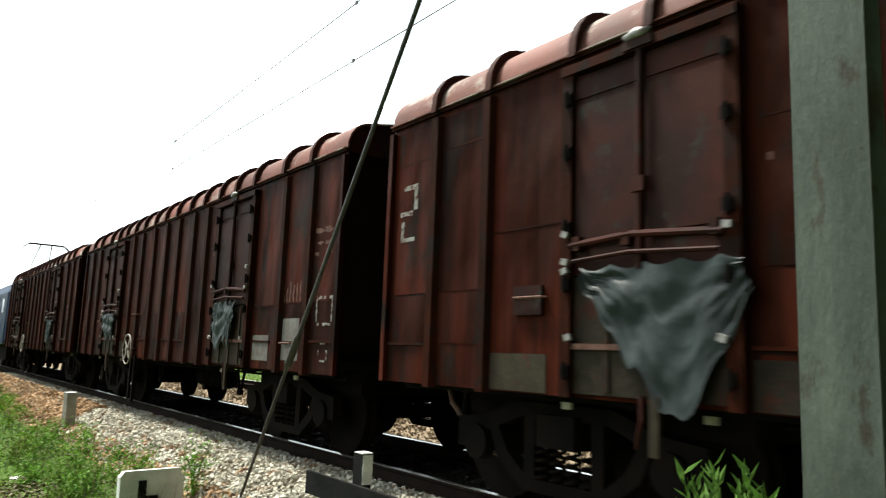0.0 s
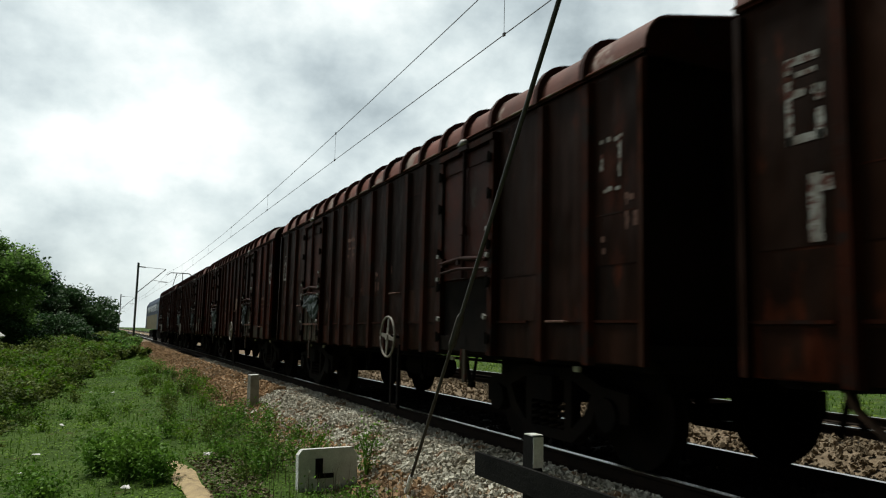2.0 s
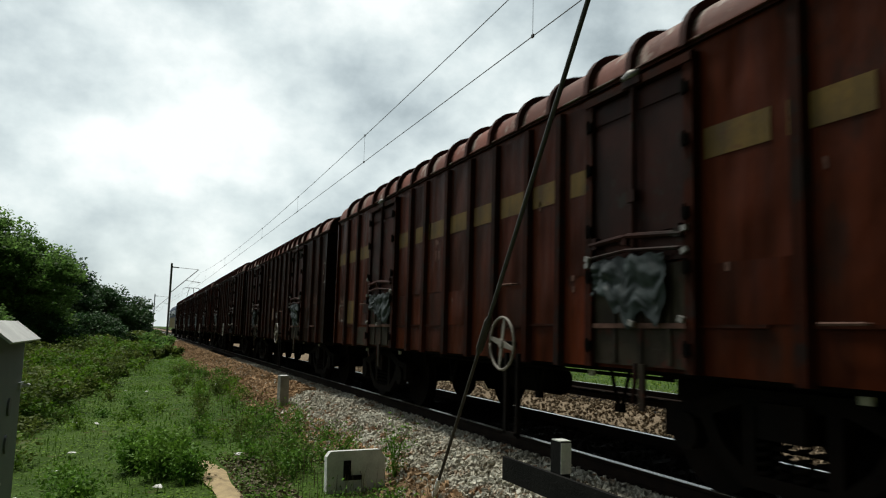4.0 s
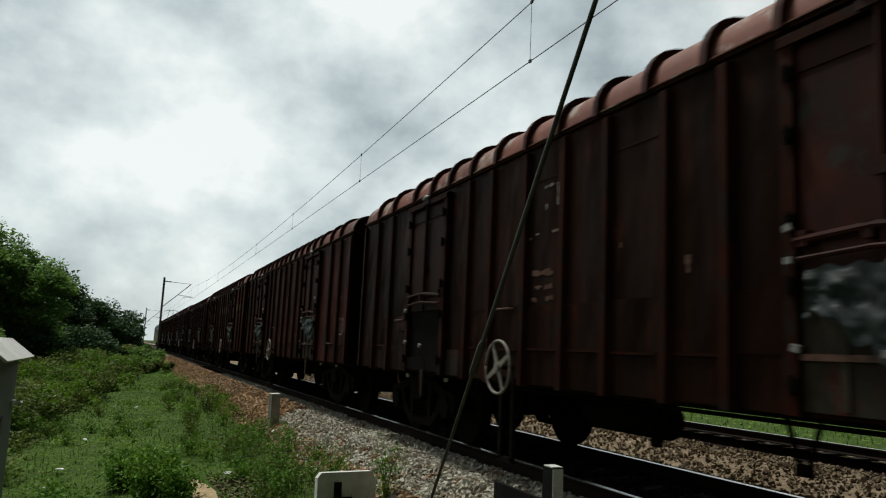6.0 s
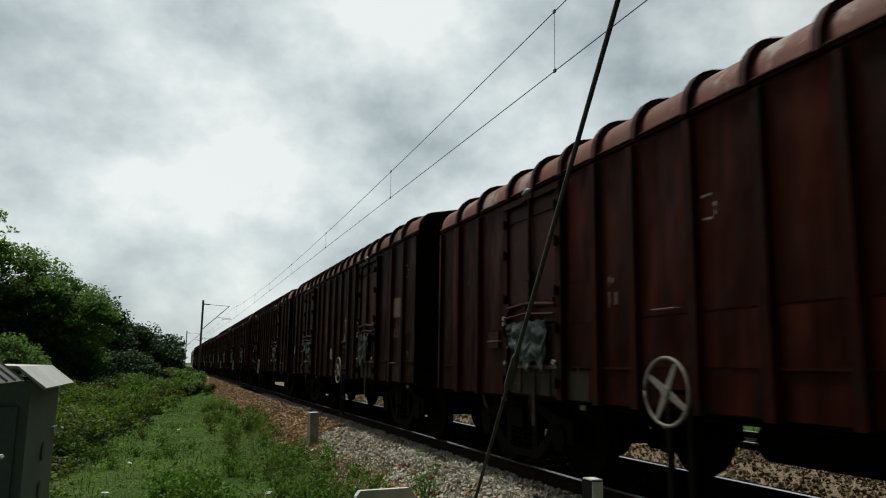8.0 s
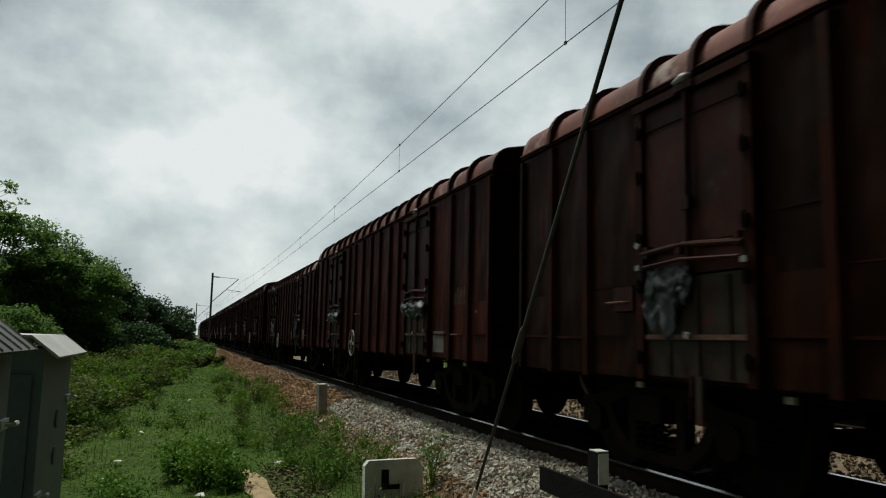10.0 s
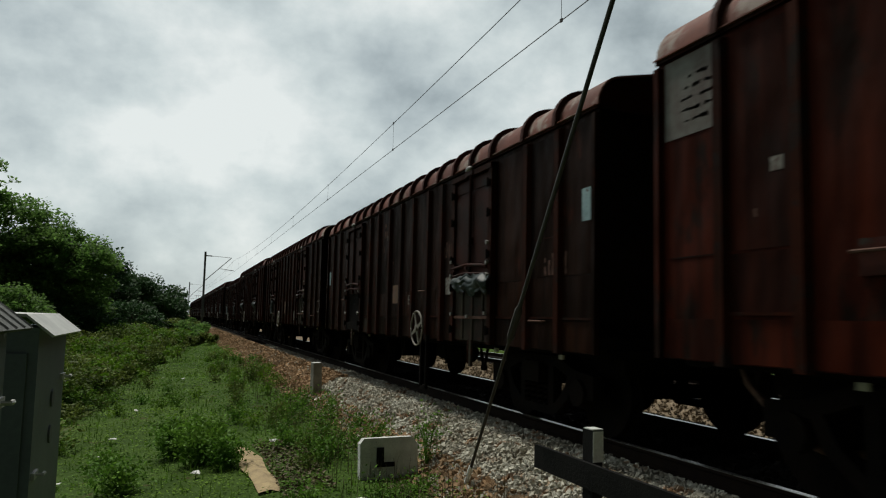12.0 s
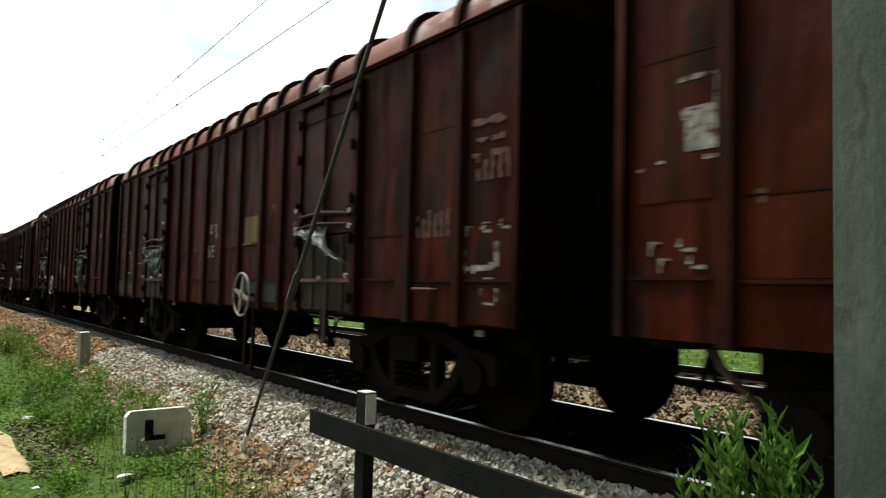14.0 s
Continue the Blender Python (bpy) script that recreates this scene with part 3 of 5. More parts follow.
    tube(bm, [(-HALF - 0.1, 0, -0.06), (-HALF - 0.1, 0, 0.06)], 0.014, 6)
    m["hinges"] = mesh_of("hinge", bm, M_BLACK)
    bm = bmesh.new()
    tube(bm, [(-HALF - 0.06, -w / 2, BOTTOM + 0.05), (-HALF - 0.08, -w / 2 - 0.02, BOTTOM - 0.1), (-HALF - 0.05, -w / 2 + 0.05, BOTTOM - 0.28)], [0.018, 0.02, 0.012], 7)
    m["latch"] = mesh_of("flap_latch", bm, M_DOOR)
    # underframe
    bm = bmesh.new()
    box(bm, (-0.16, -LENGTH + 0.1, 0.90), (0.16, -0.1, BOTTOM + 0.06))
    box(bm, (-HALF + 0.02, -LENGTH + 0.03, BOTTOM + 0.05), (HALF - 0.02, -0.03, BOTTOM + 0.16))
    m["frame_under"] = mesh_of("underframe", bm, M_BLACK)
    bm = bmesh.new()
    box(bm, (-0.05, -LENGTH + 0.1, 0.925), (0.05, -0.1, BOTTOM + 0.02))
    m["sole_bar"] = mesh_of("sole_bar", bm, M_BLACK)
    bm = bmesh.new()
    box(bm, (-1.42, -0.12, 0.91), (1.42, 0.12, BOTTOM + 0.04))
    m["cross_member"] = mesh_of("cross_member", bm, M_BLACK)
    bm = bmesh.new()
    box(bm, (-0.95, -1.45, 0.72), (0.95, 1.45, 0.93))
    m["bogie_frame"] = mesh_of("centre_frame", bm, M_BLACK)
    bm = bmesh.new()
    tube(bm, [(-0.25, -5.2, 0.66), (-0.25, -6.5, 0.66)], [0.19, 0.19], 14)
    m["cylinder"] = mesh_of("brake_cylinder", bm, M_BLACK, True)
    bm = bmesh.new()
    tube(bm, [(-0.9, -3.6, 0.86), (-0.9, -9.5, 0.86)], 0.02, 6)
    tube(bm, [(0.4, -3.6, 0.5), (0.4, -9.9, 0.5)], 0.02, 6)
    for y in (-4.5, -7.1, -8.7):
        for s in (-0.16, 0.16):
            tube(bm, [(-0.9, y + s, 0.93), (-0.9, y + s * 0.2, 0.55)], 0.022, 6)
        box(bm, (-0.93, y - 0.06, 0.5), (-0.87, y + 0.06, 0.58))
    m["rigging"] = mesh_of("brake_rigging", bm, M_BLACK)
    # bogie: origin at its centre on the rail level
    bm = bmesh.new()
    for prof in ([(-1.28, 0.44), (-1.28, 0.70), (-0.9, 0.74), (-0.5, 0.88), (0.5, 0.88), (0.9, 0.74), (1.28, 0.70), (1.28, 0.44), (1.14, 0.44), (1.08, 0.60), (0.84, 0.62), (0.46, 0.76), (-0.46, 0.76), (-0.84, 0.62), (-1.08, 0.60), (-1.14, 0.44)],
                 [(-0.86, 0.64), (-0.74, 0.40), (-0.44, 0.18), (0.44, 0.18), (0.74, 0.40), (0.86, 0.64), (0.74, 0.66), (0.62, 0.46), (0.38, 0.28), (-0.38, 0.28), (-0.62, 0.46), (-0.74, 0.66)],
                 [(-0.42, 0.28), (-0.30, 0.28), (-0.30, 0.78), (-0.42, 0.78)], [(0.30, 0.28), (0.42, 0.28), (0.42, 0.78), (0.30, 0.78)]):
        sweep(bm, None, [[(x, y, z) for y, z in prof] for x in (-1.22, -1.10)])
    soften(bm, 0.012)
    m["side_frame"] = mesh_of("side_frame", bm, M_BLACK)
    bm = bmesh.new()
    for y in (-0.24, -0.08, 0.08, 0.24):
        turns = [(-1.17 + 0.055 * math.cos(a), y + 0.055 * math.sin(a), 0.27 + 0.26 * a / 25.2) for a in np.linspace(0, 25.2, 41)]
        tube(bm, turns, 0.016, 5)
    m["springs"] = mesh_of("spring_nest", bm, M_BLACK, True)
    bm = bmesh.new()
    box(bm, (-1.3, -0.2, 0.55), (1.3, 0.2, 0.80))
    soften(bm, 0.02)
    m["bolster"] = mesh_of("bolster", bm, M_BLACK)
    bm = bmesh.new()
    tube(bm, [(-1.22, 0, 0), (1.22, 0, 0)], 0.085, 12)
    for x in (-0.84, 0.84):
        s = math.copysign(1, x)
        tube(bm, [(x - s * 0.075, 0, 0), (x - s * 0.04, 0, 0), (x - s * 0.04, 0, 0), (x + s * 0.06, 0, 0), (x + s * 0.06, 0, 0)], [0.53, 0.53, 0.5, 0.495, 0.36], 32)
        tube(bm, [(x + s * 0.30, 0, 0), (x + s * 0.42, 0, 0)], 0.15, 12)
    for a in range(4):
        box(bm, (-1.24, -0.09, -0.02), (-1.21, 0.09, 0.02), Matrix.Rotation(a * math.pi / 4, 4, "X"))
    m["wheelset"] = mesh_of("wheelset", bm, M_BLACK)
    # couplings and pipes
    bm = bmesh.new()
    tube(bm, [(0, 0.0, 0.98), (0, 0.32, 0.98)], 0.1, 10)
    box(bm, (-0.14, 0.28, 0.82), (0.14, 0.455, 1.12))
    soften(bm, 0.015)
    m["coupler"] = mesh_of("coupler", bm, M_BLACK)
    bm = bmesh.new()
    tube(bm, [(-0.45, 0.02, 0.92), (-0.47, 0.12, 0.85), (-0.42, 0.22, 0.62), (-0.3, 0.33, 0.5), (-0.2, 0.44, 0.52)], 0.028, 8)
    m["hose"] = mesh_of("air_hose", bm, M_BLACK, True)
    bm = bmesh.new()
    tube(bm, [(-0.95, -0.2, 0.95), (-0.97, -0.3, 0.78), (-0.97, -0.75, 0.42), (-0.95, -1.15, 0.34), (-0.9, -1.5, 0.45), (-0.85, -1.6, 0.6)], 0.03, 8)
    m["pipe"] = mesh_of("hanging_pipe", bm, M_RUSTPIPE, True)
    bm = bmesh.new()
    box(bm, (-1.45, -0.045, 0.87), (-1.425, 0.045, 0.92))
    soften(bm, 0.006)
    m["tag"] = mesh_of("number_tag", bm, M_TAG)
    # hand brake
    bm = bmesh.new()
    cx = -HALF - 0.17
    rim = [(cx, 0.275 * math.cos(a), 0.275 * math.sin(a)) for a in np.linspace(0, 2 * math.pi, 33)]
    tube(bm, rim, 0.015, 7)
    bmesh.ops.remove_doubles(bm, verts=bm.verts, dist=0.003)
    m["rim"] = mesh_of("rim", bm, M_WHEELRIM, True)
    bm = bmesh.new()
    box(bm, (-0.006, 0.02, -0.034), (0.006, 0.272, 0.034))
    for v in bm.verts:
        if v.co.y > 0.2:
            v.co.z *= 0.55
    m["spoke"] = mesh_of("spoke", bm, M_WHEELRIM)
    bm = bmesh.new()
    disc(bm, (cx, 0, 0), "x", 0.045, 0.05, 14)
    m["hub"] = mesh_of("hub", bm, M_WHEELRIM)
    bm = bmesh.new()
    tube(bm, [(cx, 0, 0), (-HALF + 0.3, 0, 0)], 0.025, 8)
    for y in (-0.13, 0.13):
        box(bm, (-HALF - 0.06, y - 0.03, -0.95), (-HALF - 0.02, y + 0.03, -0.1))
    box(bm, (-HALF - 0.06, -0.16, -0.97), (-HALF - 0.02, 0.16, -0.92))
    m["bracket"] = mesh_of("bracket", bm, M_BLACK)
    bm = bmesh.new()
    for y in (0, 0.3):
        tube(bm, [(-HALF - 0.01, -y, 0), (-HALF - 0.06, -y, 0.0)], 0.01, 6)
    tube(bm, [(-HALF - 0.06, 0, 0), (-HALF - 0.06, -0.3, 0)], 0.012, 6)
    m["grab"] = mesh_of("grab_handle", bm, M_SCRAPE)
    bm = bmesh.new()
    box(bm, (-HALF - 0.03, -0.3, 0), (-HALF - 0.004, 0, 0.22))
    soften(bm, 0.008)
    m["label_holder"] = mesh_of("label_holder", bm, M_DOOR)
    return m


WM = wagon_meshes()


def tarp_mesh(seed, width, drop, kind):
    """Torn plastic sheeting hung along the flap's top: soft folds under the hooks, a ragged foot, some of it blown back along the wagon."""
    r = random.Random(seed + 40)
    bm = bmesh.new()
    nu, nv = 36, 26
    peaks = [(r.uniform(0.1, 0.9), r.uniform(0.1, 0.22), r.uniform(0.5, 1.0)) for _ in range(3)]
    grid = []
    for i in range(nu + 1):
        u = i / nu
        if kind == "triangle":
            foot = 0.06 + 0.94 * max(0.0, 1 - abs(u - 0.66) / (0.66 if u < 0.66 else 0.40))
        elif kind == "rag":
            foot = 0.25 + 0.75 * u
        elif kind == "roll":
            foot = 0.6 + 0.4 * math.sin(3.1 * u)
        else:
            foot = 0.45 + 0.55 * max(h * math.exp(-((u - p) / q) ** 2) for p, q, h in peaks)
        foot += 0.04 * math.sin(u * 37 + seed)
        col = []
        for j in range(nv + 1):
            v = j / nv
            sag = 0.035 * abs(math.sin(u * 4.5 * math.pi + seed))
            y = -width * u - 0.05 * v * math.sin(5 * u + 3 * v + seed)
            z = -sag - drop * v * foot
            if kind == "rag":
                y -= 0.75 * v * v * (0.4 + 0.6 * u)
            pleat = abs((u * 3.4 + 0.5 * v * math.sin(seed + 3 * u) + 0.35 * noise.noise((u * 5, v * 3, seed))) % 1.0 - 0.5) * 2
            x = -0.035 - 0.032 * pleat * (0.35 + 0.65 * v) - 0.06 * abs(noise.noise((u * 2.6 + v * 1.4, v * 2.2 - u, seed * 1.7))) - 0.022 * abs(noise.noise((u * 6 - v * 3, v * 6 + u * 2, seed + 4.0))) - 0.01 * abs(noise.noise((u * 15 + v * 4, v * 13, seed + 2.0)))
            if kind == "roll":
                x = -0.06 - 0.05 * math.sin(3.1 * v) - 0.09 * abs(noise.noise((u * 4, v * 2.4, 3.3)))
                z -= 0.12 * noise.noise((u * 3.1, 0.4, 5.0)) * (0.4 + v)
            if kind == "rag":
                x -= 0.12 * v
            col.append(bm.verts.new((x, y, z)))
        grid.append(col)
    for a, b in zip(grid, grid[1:]):
        for j in range(nv):
            bm.faces.new((a[j], b[j], b[j + 1], a[j + 1]))
    me = mesh_of("torn_sheeting", bm, M_TARP, True)
    me.set_sharp_from_angle(angle=radians(38))
    return me


TARPS = [tarp_mesh(k, *a) for k, a in enumerate(((1.22, 1.0, "triangle"), (0.95, 0.62, "apron"), (0.8, 0.75, "apron"), (0.55, 0.62, "apron"), (1.2, 0.28, "roll"), (0.62, 0.42, "rag"), (1.1, 0.55, "apron")))]


def mark_mesh(name, rects, mat, worn=True, loss=0.22):
    """Paint strokes a few millimetres thick; worn ones are broken into flakes of uneven width."""
    r = random.Random(len(rects) * 17 + int(rects[0][2] * 100))
    bm = bmesh.new()
    for y, z, w, h in rects:
        if not worn:
            box(bm, (-HALF - (0.004 if mat is M_SIDE else 0.006), -y - w, z), (-HALF - 0.001, -y, z + h))
            continue
        along = w > h
        n = max(2, int(max(w, h) / 0.045))
        for k in range(n):
            if r.random() < loss:
                continue
            a, b = k / n, (k + 1) / n + 0.002
            c, d = r.uniform(0, 1.6 * loss), r.uniform(1 - 1.8 * loss, 1.0)
            if along:
                box(bm, (-HALF - 0.006, -y - w * b, z + h * c), (-HALF - 0.002, -y - w * a, z + h * d))
            else:
                box(bm, (-HALF - 0.006, -y - w * d, z + h * a), (-HALF - 0.002, -y - w * c, z + h * b))
    return mesh_of(name, bm, mat)


# worn stencils, as strokes (from the mark's front edge, up from its foot, width, height)
MARKS = {
    "eight": [(0.0, 0.0, 0.085, 0.5), (0.25, 0.0, 0.085, 0.5), (0.07, 0.0, 0.2, 0.075), (0.07, 0.215, 0.2, 0.075), (0.07, 0.43, 0.2, 0.075)],
    "boxed a": [(0.0, 0.0, 0.26, 0.06), (0.0, 0.0, 0.05, 0.5), (0.0, 0.50, 0.24, 0.06), (0.21, 0.0, 0.06, 0.34), (0.04, 0.29, 0.2, 0.06), (0.08, 0.42, 0.14, 0.04)],
    "arc": [(0.0, 0.0, 0.06, 0.09), (0.06, 0.02, 0.06, 0.04), (0.14, 0.0, 0.05, 0.07), (0.2, 0.02, 0.16, 0.05), (0.36, 0.03, 0.05, 0.06), (0.42, 0.05, 0.05, 0.2), (0.02, 0.14, 0.03, 0.06)],
    "corner": [(0.3, 0.5, 0.28, 0.04), (0.54, 0.3, 0.045, 0.2), (0.0, 0.0, 0.05, 0.03), (0.1, 0.04, 0.14, 0.03), (0.42, 0.03, 0.16, 0.04), (0.32, 0.28, 0.04, 0.07)],
    "zero": [(0.0, 0.0, 0.06, 0.42), (0.2, 0.0, 0.06, 0.42), (0.06, 0.0, 0.14, 0.05), (0.06, 0.37, 0.14, 0.05)],
    "hook": [(0.0, 0.42, 0.3, 0.07), (0.24, 0.12, 0.06, 0.3), (0.05, 0.0, 0.22, 0.06), (0.0, 0.2, 0.05, 0.2)],
    "bracket": [(0.0, 0.5, 0.28, 0.05), (0.22, 0.3, 0.06, 0.2), (0.0, 0.25, 0.2, 0.05), (0.02, 0.0, 0.05, 0.2), (0.07, 0.0, 0.18, 0.04)],
    "square": [(0.0, 0.0, 0.04, 0.34), (0.36, 0.0, 0.04, 0.34), (0.04, 0.0, 0.32, 0.04), (0.04, 0.30, 0.32, 0.04)],
    "bars": [(k * 0.09, 0.0, 0.055, 0.2 + 0.02 * (k % 3)) for k in range(6)],
    "lines": [(0.0, 0.0, 0.42, 0.06), (0.05, 0.12, 0.34, 0.07), (0.0, 0.25, 0.4, 0.08)],
    "slash": [(0.03, 0.0, 0.10, 0.42), (0.12, 0.3, 0.08, 0.10)],
    "stripes": [(0.0, 0.09 * k, 0.42, 0.04) for k in range(5)],
    "cross": [(0.09, 0.0, 0.035, 0.3), (0.0, 0.2, 0.2, 0.035)],
    "signs": [(0.0, 0.0, 0.03, 0.09), (0.04, 0.07, 0.09, 0.025), (0.2, 0.0, 0.03, 0.1), (0.24, 0.02, 0.08, 0.03)],
    "ring": [(0.05, 0.0, 0.12, 0.03), (0.05, 0.19, 0.12, 0.03), (0.0, 0.03, 0.03, 0.16), (0.19, 0.03, 0.03, 0.16)],
    "scuff": [(0.0, 0.0, 0.05, 0.3), (0.05, 0.22, 0.12, 0.1), (0.1, 0.02, 0.08, 0.12)],
}
MARK_MESH = {k: mark_mesh("stencil", v, M_SCRAPE if k in ("bars", "lines", "scuff") else M_WHITE, True, 0.05 if k in ("eight", "slash", "zero", "cross", "boxed a", "bracket", "arc") else 0.22) for k, v in MARKS.items()}
# what is painted on each wagon: the mark, metres behind the front end, metres above the rail
WAGON_MARKS = {
    -2: (("grey", 4.5, 1.05), ("scuff", 11.8, 1.9), ("lines", 0.3, 2.2)),
    -1: (("ring", 12.6, 1.1), ("lines", 12.4, 2.3), ("grey", 10.75, 1.08), ("tall grey", 11.65, 1.1), ("bars", 11.6, 1.8), ("square", 12.5, 1.5)),
    0: (("bracket", 0.19, 2.28), ("eight", 12.56, 2.34), ("ochre", 7.47, 1.8), ("scuff", 5.3, 1.6), ("lines", 11.6, 1.7)),
    1: (("zero", 0.26, 2.33), ("ring", 0.3, 2.68), ("lines", 5.25, 2.45), ("scuff", 6.75, 1.8), ("hook", 12.45, 2.38), ("scuff", 12.78, 2.05)),
    2: (("boxed a", 0.37, 2.42), ("slash", 0.48, 1.8), ("small scuff", 1.3, 1.95), ("NCR", 6.67, 1.56), ("ochre", 6.06, 1.52), ("dot", 6.1, 2.24), ("lines", 5.15, 2.5), ("hook", 12.62, 2.29), ("bars", 11.7, 1.85)),
    3: (("yellow", 0.84, 1.36), ("band", 0.07, 2.53), ("band", 1.58, 2.53), ("band", 3.83, 2.53), ("band", 5.15, 2.53), ("band", 6.65, 2.53), ("band", 8.13, 2.53), ("band", 10.7, 2.53), ("square", 0.2, 1.40), ("lines", 0.26, 1.5), ("scuff", 5.4, 2.2)),
    4: (("bars", 12.35, 1.57), ("square", 12.3, 1.5), ("scuff", 6.2, 1.9), ("grey", 4.5, 1.05)),
    5: (("bars", 11.66, 1.75), ("corner", 5.91, 2.45), ("scuff", 12.4, 1.0), ("lines", 6.0, 1.8)),
    6: (("lines", 1.06, 2.95), ("bars", 1.08, 2.72), ("white", 0.26, 1.56), ("dot", 1.17, 2.62), ("bars", 11.65, 1.74), ("ring", 12.3, 2.75), ("ochre", 11.65, 2.1), ("white", 6.05, 1.38), ("scuff", 5.35, 2.05), ("R", 7.58, 1.78), ("cross", 7.6, 2.03), ("lines", 7.5, 1.5)),
    7: (("grey", 8.15, 1.2), ("ring", 5.9, 2.5), ("ochre", 10.7, 1.2), ("scuff", 4.6, 1.9)),
    8: (("bars", 11.6, 1.75), ("lines", 0.3, 2.3), ("grey", 10.75, 1.05)),
    9: (("tall ochre", 5.95, 1.3), ("square", 12.35, 1.36), ("grey", 8.15, 1.1)),
    10: (("pale blue", 0.12, 2.12), ("pale blue", 12.75, 2.32), ("white", 8.86, 1.66), ("bars", 8.68, 2.22), ("bars", 11.95, 1.8), ("E R", 6.99, 1.53), ("small ochre", 6.05, 1.56), ("scuff", 5.4, 2.85), ("dot", 5.6, 2.8)),
    11: (("primer", 0.1, 2.75), ("stripes", 0.3, 2.85), ("dot", 1.24, 2.3), ("dot", 11.83, 2.32), ("dull", 6.66, 1.34), ("small dull", 6.0, 1.54), ("lines", 5.25, 2.7)),
    12: (("SE", 5.94, 1.66), ("द पू", 6.0, 2.0), ("signs", 0.3, 2.2), ("ring", 0.33, 2.38), ("hook", 0.79, 1.42), ("teal", 0.07, 1.05), ("teal", 0.84, 1.05), ("teal", 7.4, 1.05), ("teal", 8.11, 1.05), ("bright ochre", 7.46, 1.82), ("bars", 12.5, 2.12), ("lines", 12.45, 2.3), ("arc", 12.33, 1.38), ("signs", 12.38, 1.68), ("signs", 12.6, 1.7), ("bars", 11.65, 1.7), ("ring", 12.57, 1.13)),
    13: (("corner", 0.14, 1.97), ("white", 0.49, 2.06), ("signs", 0.23, 1.46), ("signs", 0.3, 1.36)),
    14: (("zero", 0.4, 2.3), ("grey", 4.6, 1.0)),
}
PATCH_MESH = {k: mark_mesh("paint_patch", v, mat, False) for k, v, mat in (("ochre", [(0, 0, 0.55, 0.34)], M_OCHRE), ("small ochre", [(0, 0, 0.34, 0.34)], M_OCHRE), ("grey", [(0, 0, 0.5, 0.32)], M_PRIMER), ("white", [(0, 0, 0.22, 0.26)], M_WHITE), ("pale blue", [(0, 0, 0.16, 0.34)], M_PALEBLUE), ("yellow", [(0, 0, 0.64, 0.43)], M_YELLOW), ("band", [(0, 0, 0.62, 0.23), (0.76, 0, 0.62, 0.23)], M_YELLOW), ("bright ochre", [(0, 0, 0.55, 0.35)], M_YELLOW), ("dot", [(0, 0, 0.11, 0.10)], M_WHITE), ("small scuff", [(0, 0, 0.12, 0.09)], M_PRIMER), ("dull", [(0, 0, 0.58, 0.36)], M_SCRAPE), ("small dull", [(0, 0, 0.38, 0.26)], M_SCRAPE), ("tall grey", [(0, 0, 0.45, 0.5)], M_PRIMER), ("tall ochre", [(0, 0, 0.5, 0.46)], M_OCHRE), ("primer", [(0, 0, 0.58, 0.66)], M_PRIMER), ("teal", [(0, 0, 0.6, 0.27)], M_TEAL))}


def bogie(wagon, y):
    b = new("bogie")
    b.empty_display_size = 0.2
    b.parent = wagon
    b.location = (0, y, 0)
    part("side_frame", WM["side_frame"], None, b)
    ob = part("side_frame", WM["side_frame"], None, b)
    ob.rotation_euler = (0, 0, math.pi)
    part("bolster", WM["bolster"], None, b)
    part("centre_frame", WM["bogie_frame"], None, b)
    part("spring_nest", WM["springs"], None, b)
    for dy in (-1.0, 1.0):
        part("wheelset", WM["wheelset"], None, b).location = (0, dy, 0.5)


# metres from the front end to the hand brake wheel, where it differs
BROWN_TONED = (1, 2, 5, 6, 9, 10)     # wagons in the darker brown tone
WHEEL_AT = {-1: 5.15, 0: 7.85, 1: 7.82, 2: 7.91, 4: 5.68, 5: 5.61, 6: 7.86, 7: 5.65, 9: 5.64, 10: 8.03, 11: 5.63, 12: 7.86}


